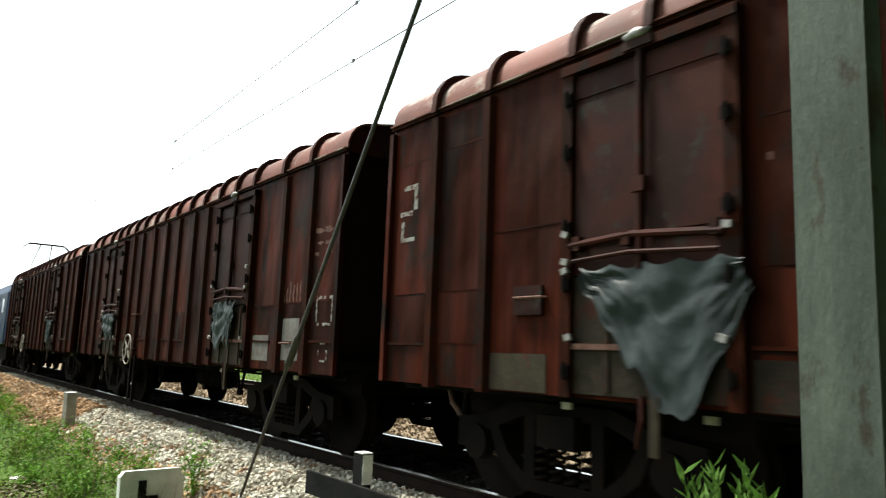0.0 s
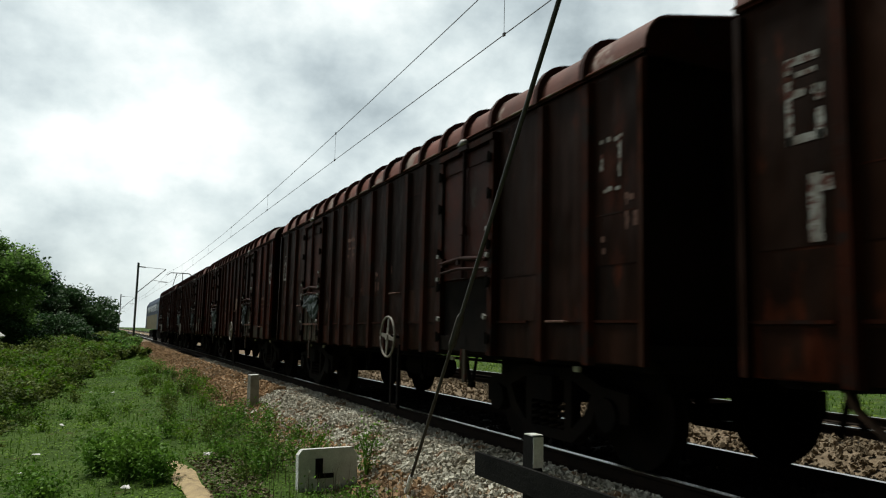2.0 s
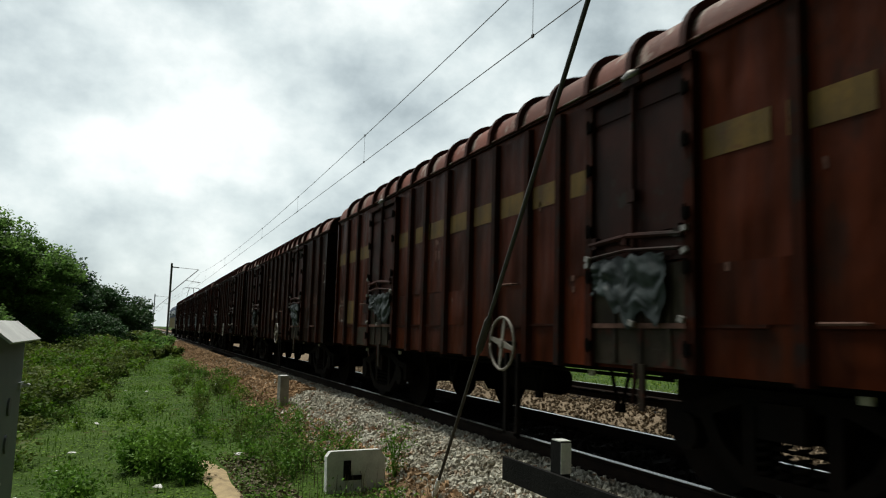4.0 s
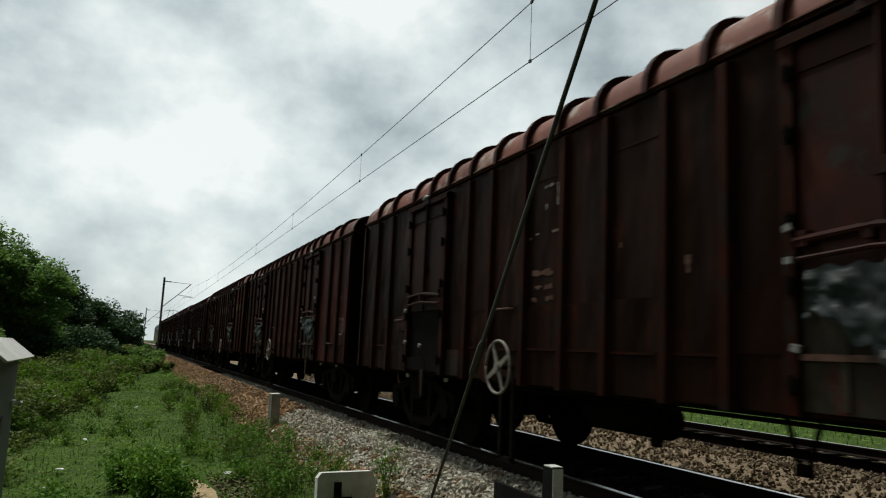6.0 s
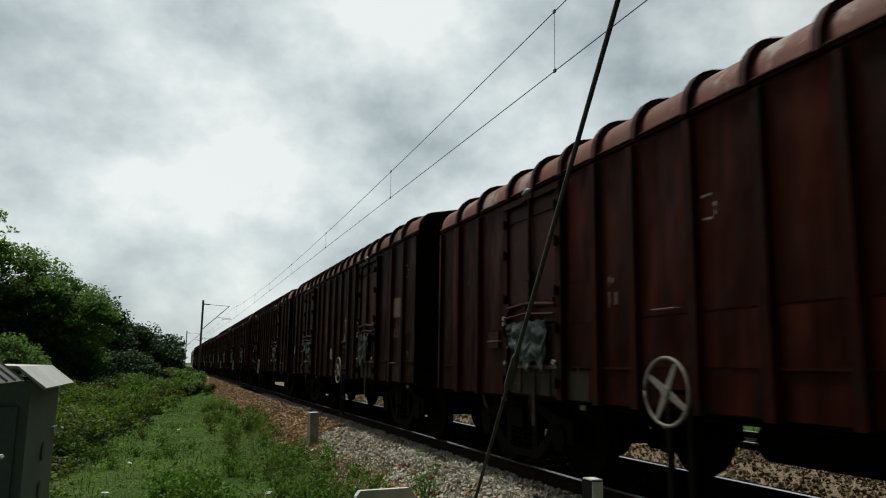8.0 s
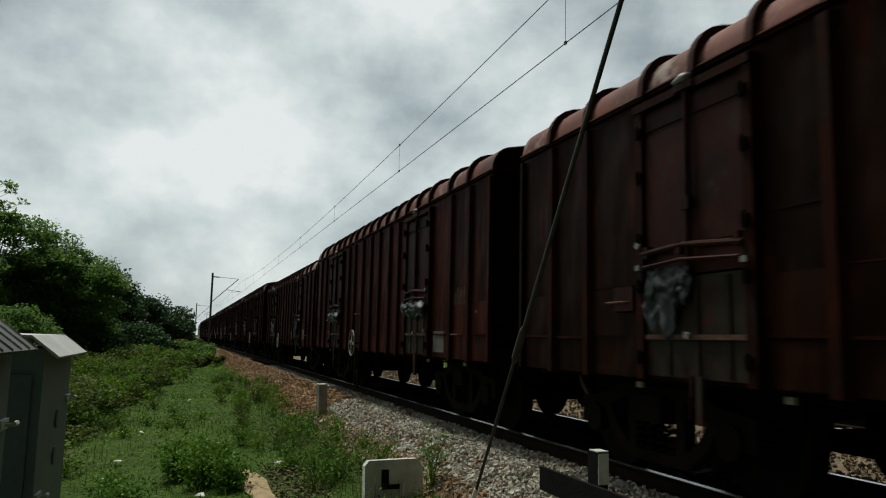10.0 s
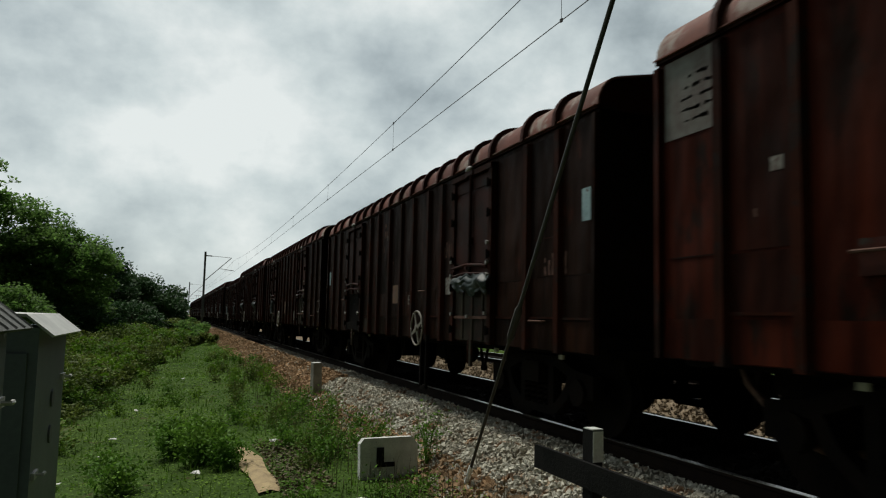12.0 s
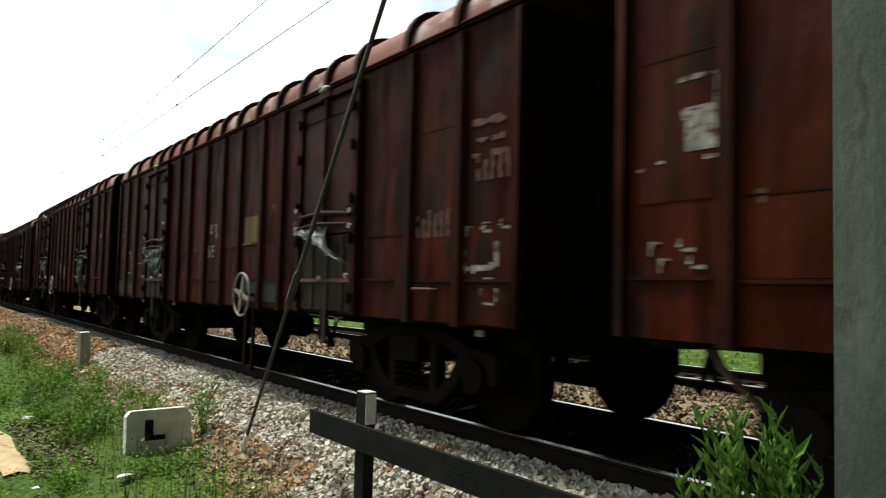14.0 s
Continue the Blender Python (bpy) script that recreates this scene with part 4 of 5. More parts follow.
def make_wagon(index):
    r = random.Random(100 + index)
    wagon = thing("covered_wagon", "", "goods wagon", "wagons of the train")
    part("side_wall", WM["side"], None, wagon)
    part("side_wall", WM["far_side"], None, wagon)
    for y, turn in ((0, 0), (-LENGTH, math.pi)):
        for name, key, x in (("end_wall", "end", 0), ("gable_hood", "gable", 0), ("end_stanchion", "stanchion", -0.55), ("end_stanchion", "stanchion", 0.55)):
            e = part(name, WM[key], None, wagon)
            e.location, e.rotation_euler = (x, y, 0), (0, 0, turn)
    part("roof", WM["roof"], None, wagon, "faded rounded roof sheet")
    for y in ROOF_RIBS:
        part("roof_rib", WM["arch"], None, wagon).location = (0, -y, 0)
    part("eave_angle", WM["eave"], None, wagon)
    part("drip_edge", WM["drip"], None, wagon)
    for y in SIDE_RIBS:
        part("side_rib", WM["rib"], None, wagon).location = (0, -y, 0)
    for y in (0, -LENGTH + 0.06):
        part("corner_post", WM["corner"], None, wagon).location = (0, y, 0)
    for y in (0.04, 0.82, 3.82, 4.47, 5.1, 5.9, 6.65, 7.35, 8.13, 10.66, 11.6, 12.34):
        if r.random() < 0.75:
            part("seam_strip", WM["strip"], None, wagon).location = (0, -y, 1.3 + 0.02 * r.random())
    for k, y in enumerate(DOORS):
        d = new("door")
        d.empty_display_size = 0.2
        d.parent = wagon
        d.location = (0, -y, 0)
        for name, key in (("door_leaf", "leaf"), ("door_frame", "frame"), ("lower_flap", "flap"), ("lock_bar", "lock"), ("cross_bar", "bar"), ("lower_bar", "low_bar"), ("lock_cap", "cap"), ("flap_hanger", "hanger"), ("flap_latch", "latch")):
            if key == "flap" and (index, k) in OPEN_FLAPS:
                part("door_opening", WM["dark"], None, d, "black sheet standing for the shade inside the open lower doorway")
            else:
                part(name, WM[key], None, d, {"flap": "grey-green lower door flap"}.get(key, ""))
        if (index, k) not in OPEN_FLAPS:
            part("flap_bar", WM["flap_bar"], None, d)
            for y0 in (0.35, 0.7, 1.05):
                part("flap_stiffener", WM["flap_stiffener"], None, d).location = (0, -y0, 0)
        for z, side in ((1.36, -0.06), (1.33, -DOOR_WIDTH / 2), (1.36, -DOOR_WIDTH + 0.06), (1.83, -0.02), (1.9, -0.02), (2.1, -0.02), (1.86, -DOOR_WIDTH + 0.02), (2.02, -DOOR_WIDTH + 0.02), (2.3, -DOOR_WIDTH + 0.02)):
            if r.random() < 0.7:
                b = part("bolt", WM["bolt"], None, d, "worn bright bolt")
                b.location, b.rotation_euler = (0, side, z + 0.02 * r.random()), (r.uniform(-0.5, 0.5), 0, 0)
        for z in (1.15, 1.75, 2.15, 2.7, 3.1):
            for side in (-0.02, -DOOR_WIDTH + 0.02):
                part("hinge", WM["hinges"], None, d).location = (0, side, z)
        if (r.random() < 0.85 or index == 0) and (index, k) not in ((5, 0), (9, 1)):
            s = part("torn_sheeting", TARPS[{(0, 0): 0, (0, 1): 3, (10, 0): 4, (12, 1): 5, (2, 1): 1, (12, 0): 6, (7, 0): 1, (6, 1): 2}.get((index, k), r.choice((1, 2, 3, 3, 4, 6)))], None, d, "torn dark grey plastic sheeting with painted pale sheen, hanging from the door")
            s.location = (-HALF - 0.03, -0.07 - 0.12 * r.random(), 1.86 + 0.06 * r.random())
    part("underframe", WM["frame_under"], None, wagon)
    for x in (-1.37, 1.35):
        part("sole_bar", WM["sole_bar"], None, wagon).location = (x, 0, 0)
    for y in (0.25, 2.9, 5.3, 7.7, 10.1, 12.8):
        part("cross_member", WM["cross_member"], None, wagon).location = (0, -y, 0)
    part("brake_cylinder", WM["cylinder"], None, wagon)
    part("brake_rigging", WM["rigging"], None, wagon)
    bogie(wagon, -2.0)
    bogie(wagon, -LENGTH + 2.0)
    for y, turn in ((0, 0), (-LENGTH, math.pi)):
        for name, key in (("coupler", "coupler"), ("air_hose", "hose")):
            c = part(name, WM[key], None, wagon)
            c.location, c.rotation_euler = (0, y, 0), (0, 0, turn)
    part("hanging_pipe", WM["pipe"], None, wagon, "rusty brown pipe hanging below the sole bar")
    for y in (r.uniform(1.4, 2.4), r.uniform(3.3, 4.2), r.uniform(9.0, 10.6), r.uniform(11.6, 12.5)):
        part("number_tag", WM["tag"], None, wagon, "small pale metal tag").location = (0, -y, 0)
    edges = (0.06, 0.77, 1.5, 2.4, None, 3.81, 4.42, 5.05, 5.85, 6.6, 7.3, 8.08, 8.72, 9.25, None, 10.66, 11.56, 12.3, 13.0)
    for a, b in zip(edges, edges[1:]):
        if a is None or b is None:
            continue
        for z0, z1 in ((1.33, 1.76), (1.78, EAVE - 0.1), (BOTTOM + 0.01, 1.29)):
            if r.random() < 0.5:
                part("panel_sheet", mark_mesh("panel_sheet", [(a + 0.07, z0, b - a - 0.14, z1 - z0)], M_SIDE, False), None, wagon)
    hand = new("brake_wheel")
    hand.empty_display_size = 0.2
    hand.parent = wagon
    hand.location = (0, -WHEEL_AT.get(index, 5.62 + 2.2 * (index % 2)), 1.13)
    tagged(hand, "cream-painted hand brake wheel")
    part("rim", WM["rim"], None, hand)
    part("hub", WM["hub"], None, hand)
    turn = r.random() * 6
    for k in range(4):
        s = part("spoke", WM["spoke"], None, hand)
        s.location, s.rotation_euler = (-HALF - 0.17, 0, 0), (turn + k * math.pi / 2, 0, 0)
    part("bracket", WM["bracket"], None, hand)
    for y, z in ((1.9, 1.62), (-hand.location.y - 0.3, 1.72), (11.7, 1.25)):
        part("grab_handle", WM["grab"], None, wagon).location = (0, -y, z + 0.1 * r.random())
    for a, b in zip(edges, edges[1:]):
        if a is not None and b is not None and r.random() < 0.4:
            z = r.choice((1.76, 2.2, 2.63, 3.05)) + r.uniform(-0.02, 0.02)
            part("weld_bead", mark_mesh("weld_bead", [(a + 0.08, z, b - a - 0.16, 0.012)], M_RIB, False), None, wagon)
        if a is not None and b is not None and r.random() < 0.3:
            part("scrape", mark_mesh("scrape", [(a + 0.12 + r.uniform(0, 0.2), r.uniform(1.1, 2.6), r.uniform(0.03, 0.08), r.uniform(0.05, 0.16))], M_SCRAPE), None, wagon, "scraped bare patch of paint")
    part("label_holder", WM["label_holder"], None, wagon).location = (0, -1.85 - 0.2 * r.random(), 1.55)
    for y, w in ((1.58, 0.75), (3.83, 0.52), (8.78, 0.45), (10.68, 0.8), (11.64, 0.6)):
        if r.random() < 0.2:
            part("repair_plate", mark_mesh("repair_plate", [(y, BOTTOM + 0.01, w * r.uniform(0.7, 1), r.uniform(0.28, 0.32))], M_LOWDOOR, False), None, wagon, "grey-green repaired lower panel")
    said = []
    for key, y, z in WAGON_MARKS.get(index, ()):
        if key in PATCH_MESH:
            part("paint_patch", PATCH_MESH[key], None, wagon, key + " paint patch").location = (0, -y, z)
            said.append(key + " patch")
        elif key.isupper() or key == "द पू":
            curve = bpy.data.curves.new("lettering", "FONT")
            curve.body, curve.size, curve.extrude, curve.space_character = key, 0.24 if len(key) > 2 else 0.26, 0.002, 1.05 if len(key) > 2 else 1.4
            curve.materials.append(M_WHITE)
            ob = new("lettering", curve)
            ob.parent = wagon
            ob.matrix_basis = pose(-HALF - 0.004, -y, z, 90, 0, -90)
            tagged(ob, "white painted letters")
            said.append("white letters")
        else:
            tagged(part("stencil", MARK_MESH[key], None, wagon, "faded stencilled mark" if key in ("bars", "lines", "scuff") else "worn white stencilled mark"), kind="stuff").location = (0, -y, z)
            said.append("worn stencils")
    if index in BROWN_TONED:
        for ob in wagon.children:
            if ob.type == "MESH" and ob.data.materials[0] is M_SIDE:
                ob.material_slots[0].link = "OBJECT"
                ob.material_slots[0].material = M_BROWN
    if index == 3:
        for ob in wagon.children:
            if ob.type == "MESH" and ob.data.materials[0] is M_SIDE:
                ob.material_slots[0].link = "OBJECT"
                ob.material_slots[0].material = M_ORANGE
    seen = list(dict.fromkeys(said))[:2]
    tagged(wagon, ("dark brown" if index in BROWN_TONED else "orange-red" if index == 3 else "rust-red") + " ribbed covered goods wagon, " + (" and ".join(seen) if seen else "few marks"))
    return wagon


FIRST = 5.97           # the front end of wagon 0 at the start
SPEED = 12.775
OPEN_FLAPS = {(10, 0), (13, 1), (5, 0), (11, 0), (1, 1)}
BUILD = {2: 0.982, 7: 0.955, 9: 0.985, 10: 0.96, 11: 0.992, 12: 0.99}      # lower-bodied wagons
# the train's pace is a little uneven: metres gained on an even pace, by the second
SURGE = ((0, -0.05), (0.5, 0.06), (1, -0.04), (1.5, 0.03), (2, 0.06), (2.5, 0.1), (3, -0.27), (3.3, -0.3), (4.3, -0.12), (5.5, -0.03), (6, -0.04), (6.5, 0.06), (7, 0.19), (7.5, 0.24), (8, 0.3), (8.5, 0.25), (9.5, 0.05),
         (10.5, -0.03), (11, 0.13), (11.5, 0.23), (12, -0.31), (12.5, -0.27), (13, -0.17), (13.5, 0.03), (14, 0.07))
WAGONS = [(k, make_wagon(k)) for k in range(-2, 15)]
for k, wagon in WAGONS:
    wagon.scale = (0.95 if k == 7 else 1, 1, BUILD.get(k, 1))

# ---- locomotive ----


def make_locomotive():
    loco = thing("electric_locomotive", "blue and cream electric locomotive with raised pantograph", "locomotive")
    n = 19.0
    bm = bmesh.new()
    ring = [(-1.5, 1.05), (-1.55, 1.2), (-1.55, 3.2), (-1.35, 3.6), (-0.7, 3.78), (0.7, 3.78), (1.35, 3.6), (1.55, 3.2), (1.55, 1.2), (1.5, 1.05)]
    sweep(bm, None, [[(x * k, y, z if z < 3 else 3 + (z - 3) * k) for x, z in ring] for y, k in ((0, 0.9), (-0.5, 1), (-n + 0.5, 1), (-n, 0.9))])
    soften(bm, 0.03)
    body = part("body", bm, M_LOCOGREY, loco)
    bm = bmesh.new()
    box(bm, (-1.565, -n + 0.6, 1.55), (1.565, -0.6, 2.25))
    part("stripe", bm, M_CREAM, body, "cream waist band")
    bm = bmesh.new()
    box(bm, (-1.563, -n + 0.6, 1.06), (1.563, -0.6, 1.54))
    part("skirt", bm, M_CREAM, body)
    for y0, y1 in ((-2.2, -0.55), (-n + 0.55, -n + 2.2)):
        bm = bmesh.new()
        box(bm, (-1.57, y0, 1.06), (1.57, y1, 3.2))
        soften(bm, 0.02)
        part("cab_side", bm, M_BLUE, body, "dark blue cab")
    for k in range(11):
        bm = bmesh.new()
        y = -3.0 - k * 1.18
        box(bm, (-1.575, y - 0.8, 2.5), (-1.55, y, 3.05))
        part("side_window", bm, M_GLASS, body)
    for y in (-1.2, -n + 1.9):
        bm = bmesh.new()
        box(bm, (-1.585, y - 0.6, 2.35), (-1.56, y, 2.95))
        part("cab_window", bm, M_GLASS, body)
    for y in (-0.02, -n - 0.04):
        for x in (-0.95, 0.15):
            bm = bmesh.new()
            box(bm, (x, y, 2.35), (x + 0.8, y + 0.06, 3.05))
            part("windscreen", bm, M_GLASS, body)
    for y in (-4.2, -n + 4.2):
        b = part("bogie", (lambda q: (box(q, (-1.25, y - 2.4, 0.35), (1.25, y + 2.4, 0.95)), soften(q, 0.03), q)[2])(bmesh.new()), M_BLACK, loco)
        for dy in (-1.8, 0, 1.8):
            ob = part("wheelset", WM["wheelset"], None, b)
            ob.location = (0, y + dy, 0.5)
    bm = bmesh.new()
    box(bm, (-0.5, -12.0, 3.79), (0.5, -6.5, 4.0))
    for y in (-5.5, -8.5, -10, -13, -14):
        tube(bm, [(0, y, 3.78), (0, y, 4.15)], 0.07, 8)
    part("roof_equipment", bm, M_LOCOGREY, loco)
    panto = part("pantograph", (lambda q: (box(q, (-0.5, -n + 2.4, 3.79), (0.5, -n + 4.2, 3.9)), q)[1])(bmesh.new()), M_BLACK, loco)
    bm = bmesh.new()
    for x in (-0.45, 0.45):
        tube(bm, [(x, -n + 2.6, 3.9), (x * 0.8, -n + 4.4, 4.7), (x * 0.5, -n + 3.0, 5.62)], 0.03, 6)
    part("arm", bm, M_BLACK, panto)
    bm = bmesh.new()
    for dy in (-0.15, 0.15):
        tube(bm, [(-0.95, -n + 3.0 + dy, 5.4), (-0.7, -n + 3.0 + dy, 5.6), (0.7, -n + 3.0 + dy, 5.6), (0.95, -n + 3.0 + dy, 5.4)], 0.025, 6)
    part("collector_head", bm, M_BLACK, panto)
    return loco


LOCO = make_locomotive()

# ---- overhead line ----


def wire(name, points, radius, label):
    bm = bmesh.new()
    tube(bm, points, radius, 5)
    tagged(new(name, mesh_of(name, bm, M_WIRE)), label, "overhead wire")


SPANS = [(-78.0, 1.2), (1.2, 80.0), (80.0, 160.0), (160.0, 240.0), (240.0, 320.0)]


def catenary_z(y):
    for a, b in SPANS:
        if a <= y <= b:
            s = (y - (a + b) / 2) / ((b - a) / 2)
            return 6.07 + 0.74 * s * s
    return 6.8


def wire_x(y):
    """The wires zigzag from mast to mast."""
    return float(np.interp(y, [-78, 1.2, 80, 160, 240, 320], [5.6, 5.04, 5.65, 5.1, 5.6, 5.1]))


ys_ = [float(v) for v in np.linspace(-40, 320, 181)]
wire("contact_wire", [(wire_x(y), y, 5.6) for y in (-40.0, 1.2, 80.0, 160.0, 240.0, 320.0)], 0.008, "thin dark copper contact wire over the track")
wire("catenary_wire", [(wire_x(y), y, catenary_z(y)) for y in ys_], 0.008, "thin dark catenary wire sagging between the masts")
for k in range(-1, 17):
    y = 18.4 + 9.1 * k
    bm = bmesh.new()
    tube(bm, [(wire_x(y), y, 5.6), (wire_x(y), y, catenary_z(y))], 0.004, 4)
    for z in (5.6, catenary_z(y)):
        box(bm, (wire_x(y) - 0.012, y - 0.03, z - 0.02), (wire_x(y) + 0.012, y + 0.03, z + 0.03))
    tagged(new("dropper", mesh_of("dropper", bm, M_WIRE)), "thin dropper wire between contact wire and catenary", "overhead wire", "droppers")


def make_mast(y):
    mast = thing("overhead_line_mast", "dark steel mast with bracket arm beside the track", "mast", "overhead line masts", at=pose(2.8, y, -0.55))
    bm = bmesh.new()
    for x in (-0.1, 0.085):
        box(bm, (x, -0.1, 0), (x + 0.015, 0.1, 8.15))
    box(bm, (-0.085, -0.008, 0), (0.085, 0.008, 8.15))
    part("post", bm, M_GALV, mast)
    bm = bmesh.new()
    tube(bm, [(0.1, 0, 5.2), (2.6, 0, 7.6)], 0.04, 8)
    part("bracket_tube", bm, M_GALV, mast)
    bm = bmesh.new()
    tube(bm, [(0.1, 0, 7.75), (0.7, 0, 7.72)], 0.06, 8)
    tube(bm, [(0.7, 0, 7.72), (2.65, 0, 7.62)], 0.022, 6)
    part("stay_tube", bm, M_GALV, mast)
    bm = bmesh.new()
    tube(bm, [(1.5, 0, 6.45), (2.9, 0, 6.3)], 0.025, 6)
    tube(bm, [(2.9, 0, 6.3), (1.9, 0, 6.22)], 0.015, 6)
    part("register_arm", bm, M_GALV, mast)
    bm = bmesh.new()
    box(bm, (-0.35, -0.35, -0.1), (0.35, 0.35, 0.35))
    soften(bm, 0.04)
    part("footing", bm, M_CONCRETE, mast)


for y in (80.0, 160.0, 240.0, 320.0):
    make_mast(y)


def make_near_mast():
    """The broad-flanged anchor mast by the crossing, with its guy rod."""
    mast = thing("anchor_mast", "grey-green painted steel anchor mast with chipped edges", "mast", at=pose(3.2, 1.32, -0.4, 0, 0, 12))
    bm = bmesh.new()
    box(bm, (-0.17, -0.15, 0), (-0.15, 0.15, 8.0))
    soften(bm, 0.004)
    part("flange", bm, M_MAST, mast)
    bm = bmesh.new()
    box(bm, (0.15, -0.15, 0), (0.17, 0.15, 8.0))
    soften(bm, 0.004)
    part("flange", bm, M_MAST, mast)
    bm = bmesh.new()
    box(bm, (-0.15, -0.008, 0), (0.15, 0.008, 8.0))
    part("web", bm, M_MAST, mast)
    bm = bmesh.new()
    box(bm, (-0.4, -0.4, -0.2), (0.4, 0.4, 0.15))
    soften(bm, 0.04)
    part("footing", bm, M_CONCRETE, mast)


make_near_mast()


def make_guy():
    guy = thing("guy_rod", "rusty steel guy rod slanting up from a ground anchor", "guy rod")
    foot, top = Vector((2.98, 7.42, -0.5)), Vector((2.66, 1.72, 7.0))
    d = (top - foot).normalized()
    bm = bmesh.new()
    tube(bm, [foot - d * 0.3, foot + d * 2.1], 0.016, 8)
    part("anchor_rod", bm, M_GUY, guy)
    bm = bmesh.new()
    tube(bm, [foot + d * 2.1, top], 0.019, 8)
    part("stay_cable", bm, M_WIRE, guy)
    bm = bmesh.new()
    tube(bm, [foot + d * 1.95, foot + d * 2.0, foot + d * 2.3, foot + d * 2.35], [0.022, 0.036, 0.036, 0.02], 8)
    part("turnbuckle", bm, M_GUY, guy)
    bm = bmesh.new()
    tube(bm, [foot - d * 0.2, foot + d * 0.3], 0.026, 8)
    part("anchor_stub", bm, M_LIME, guy, "whitewashed anchor stub")


make_guy()

# ---- trackside things ----


def make_fence():
    fence = thing("crossing_fence", "black tarred timber board fence with black and white post", "fence", at=pose(3.0, 0, 0))
    bm = bmesh.new()
    box(bm, (-0.035, 1.75, 0.005), (0.0, 5.82, 0.195))
    soften(bm, 0.006)
    part("board", bm, M_TAR, fence)
    for y in (5.02, 1.95):
        top = 0.43 if y > 3 else 0.17
        bm = bmesh.new()
        box(bm, (0.003, y - 0.07, -0.62), (0.09, y + 0.07, top))
        soften(bm, 0.01)
        post = part("post", bm, M_TAR, fence)
        if y > 3:
            bm = bmesh.new()
            box(bm, (0.005, y - 0.078, 0.2), (0.093, y - 0.073, 0.425))
            part("painted_face", bm, M_LIME, post, "white painted post face")
            bm = bmesh.new()
            box(bm, (0.0, y - 0.075, 0.434), (0.093, y + 0.05, 0.442))
            part("painted_cap", bm, M_LIME, post, "white painted post top")


make_fence()


def make_board_stone():
    stone = thing("marker_stone", "whitewashed concrete marker slab with a black letter", "marker", at=pose(2.38, 8.2, -0.6, -3, 0, 4))
    bm = bmesh.new()
    prof = [(-0.34, 0), (0.34, 0), (0.34, 0.42), (0.27, 0.50), (-0.30, 0.495), (-0.345, 0.44)]
    sweep(bm, None, [[(x, y, z) for x, z in prof] for y in (0, 0.09)])
    soften(bm, 0.014, 2)
    part("slab", bm, M_LIME, stone)
    curve = bpy.data.curves.new("letter", "FONT")
    curve.body, curve.size, curve.extrude, curve.offset = "L", 0.27, 0.006, 0.014
    curve.align_x = "CENTER"
    curve.materials.append(M_TAR)
    ob = new("letter", curve)
    ob.parent = stone
    ob.matrix_basis = pose(-0.06, -0.008, 0.195, 90, 0, 0) @ Matrix.Diagonal((1.55, 1, 1, 1))
    tagged(ob, "black painted letter L")


make_board_stone()


def make_post_stone():
    bm = bmesh.new()
    sweep(bm, None, [[(x * k, y * k, z) for x, y in ((-0.10, -0.085), (0.10, -0.085), (0.10, 0.085), (-0.10, 0.085))] for z, k in ((-0.15, 1.05), (0.74, 0.95))])
    soften(bm, 0.012, 2)
    bm.faces.ensure_lookup_table()
    post = thing("concrete_post", "weathered concrete boundary post in the ballast toe", "post", at=pose(3.03, 16.4, -0.52, 1.5, -1.5, 12))
    part("shaft", bm, M_CONCRETE, post)
    bm = bmesh.new()
    box(bm, (-0.095, -0.08, 0.737), (0.095, 0.08, 0.748))
    part("cap", bm, M_LIME, post, "whitewashed top")


make_post_stone()


def make_slab():
    bm = bmesh.new()
    rows = []
    for i, y in enumerate(np.linspace(8.4, 11.2, 12)):
        w = 0.08 + 0.09 * (1 - abs(i - 4) / 8) + 0.02 * math.sin(i * 1.3)
        c = 1.09 + 0.03 * math.sin(i) - 0.02 * (y - 9)
        rows.append([bm.verts.new((c + k * w, y, float(ground_z(c, y)) + 0.045 - 0.03 * abs(k))) for k in (-1, -0.5, 0, 0.5, 1)])
    for a, b in zip(rows, rows[1:]):
        for k in range(4):
            bm.faces.new((a[k], a[k + 1], b[k + 1], b[k]))
    tagged(new("bare_earth", mesh_of("bare_earth", bm, M_SAND, True)), "bare pale sandy earth strip in the grass", "bare earth", kind="structure")


make_slab()


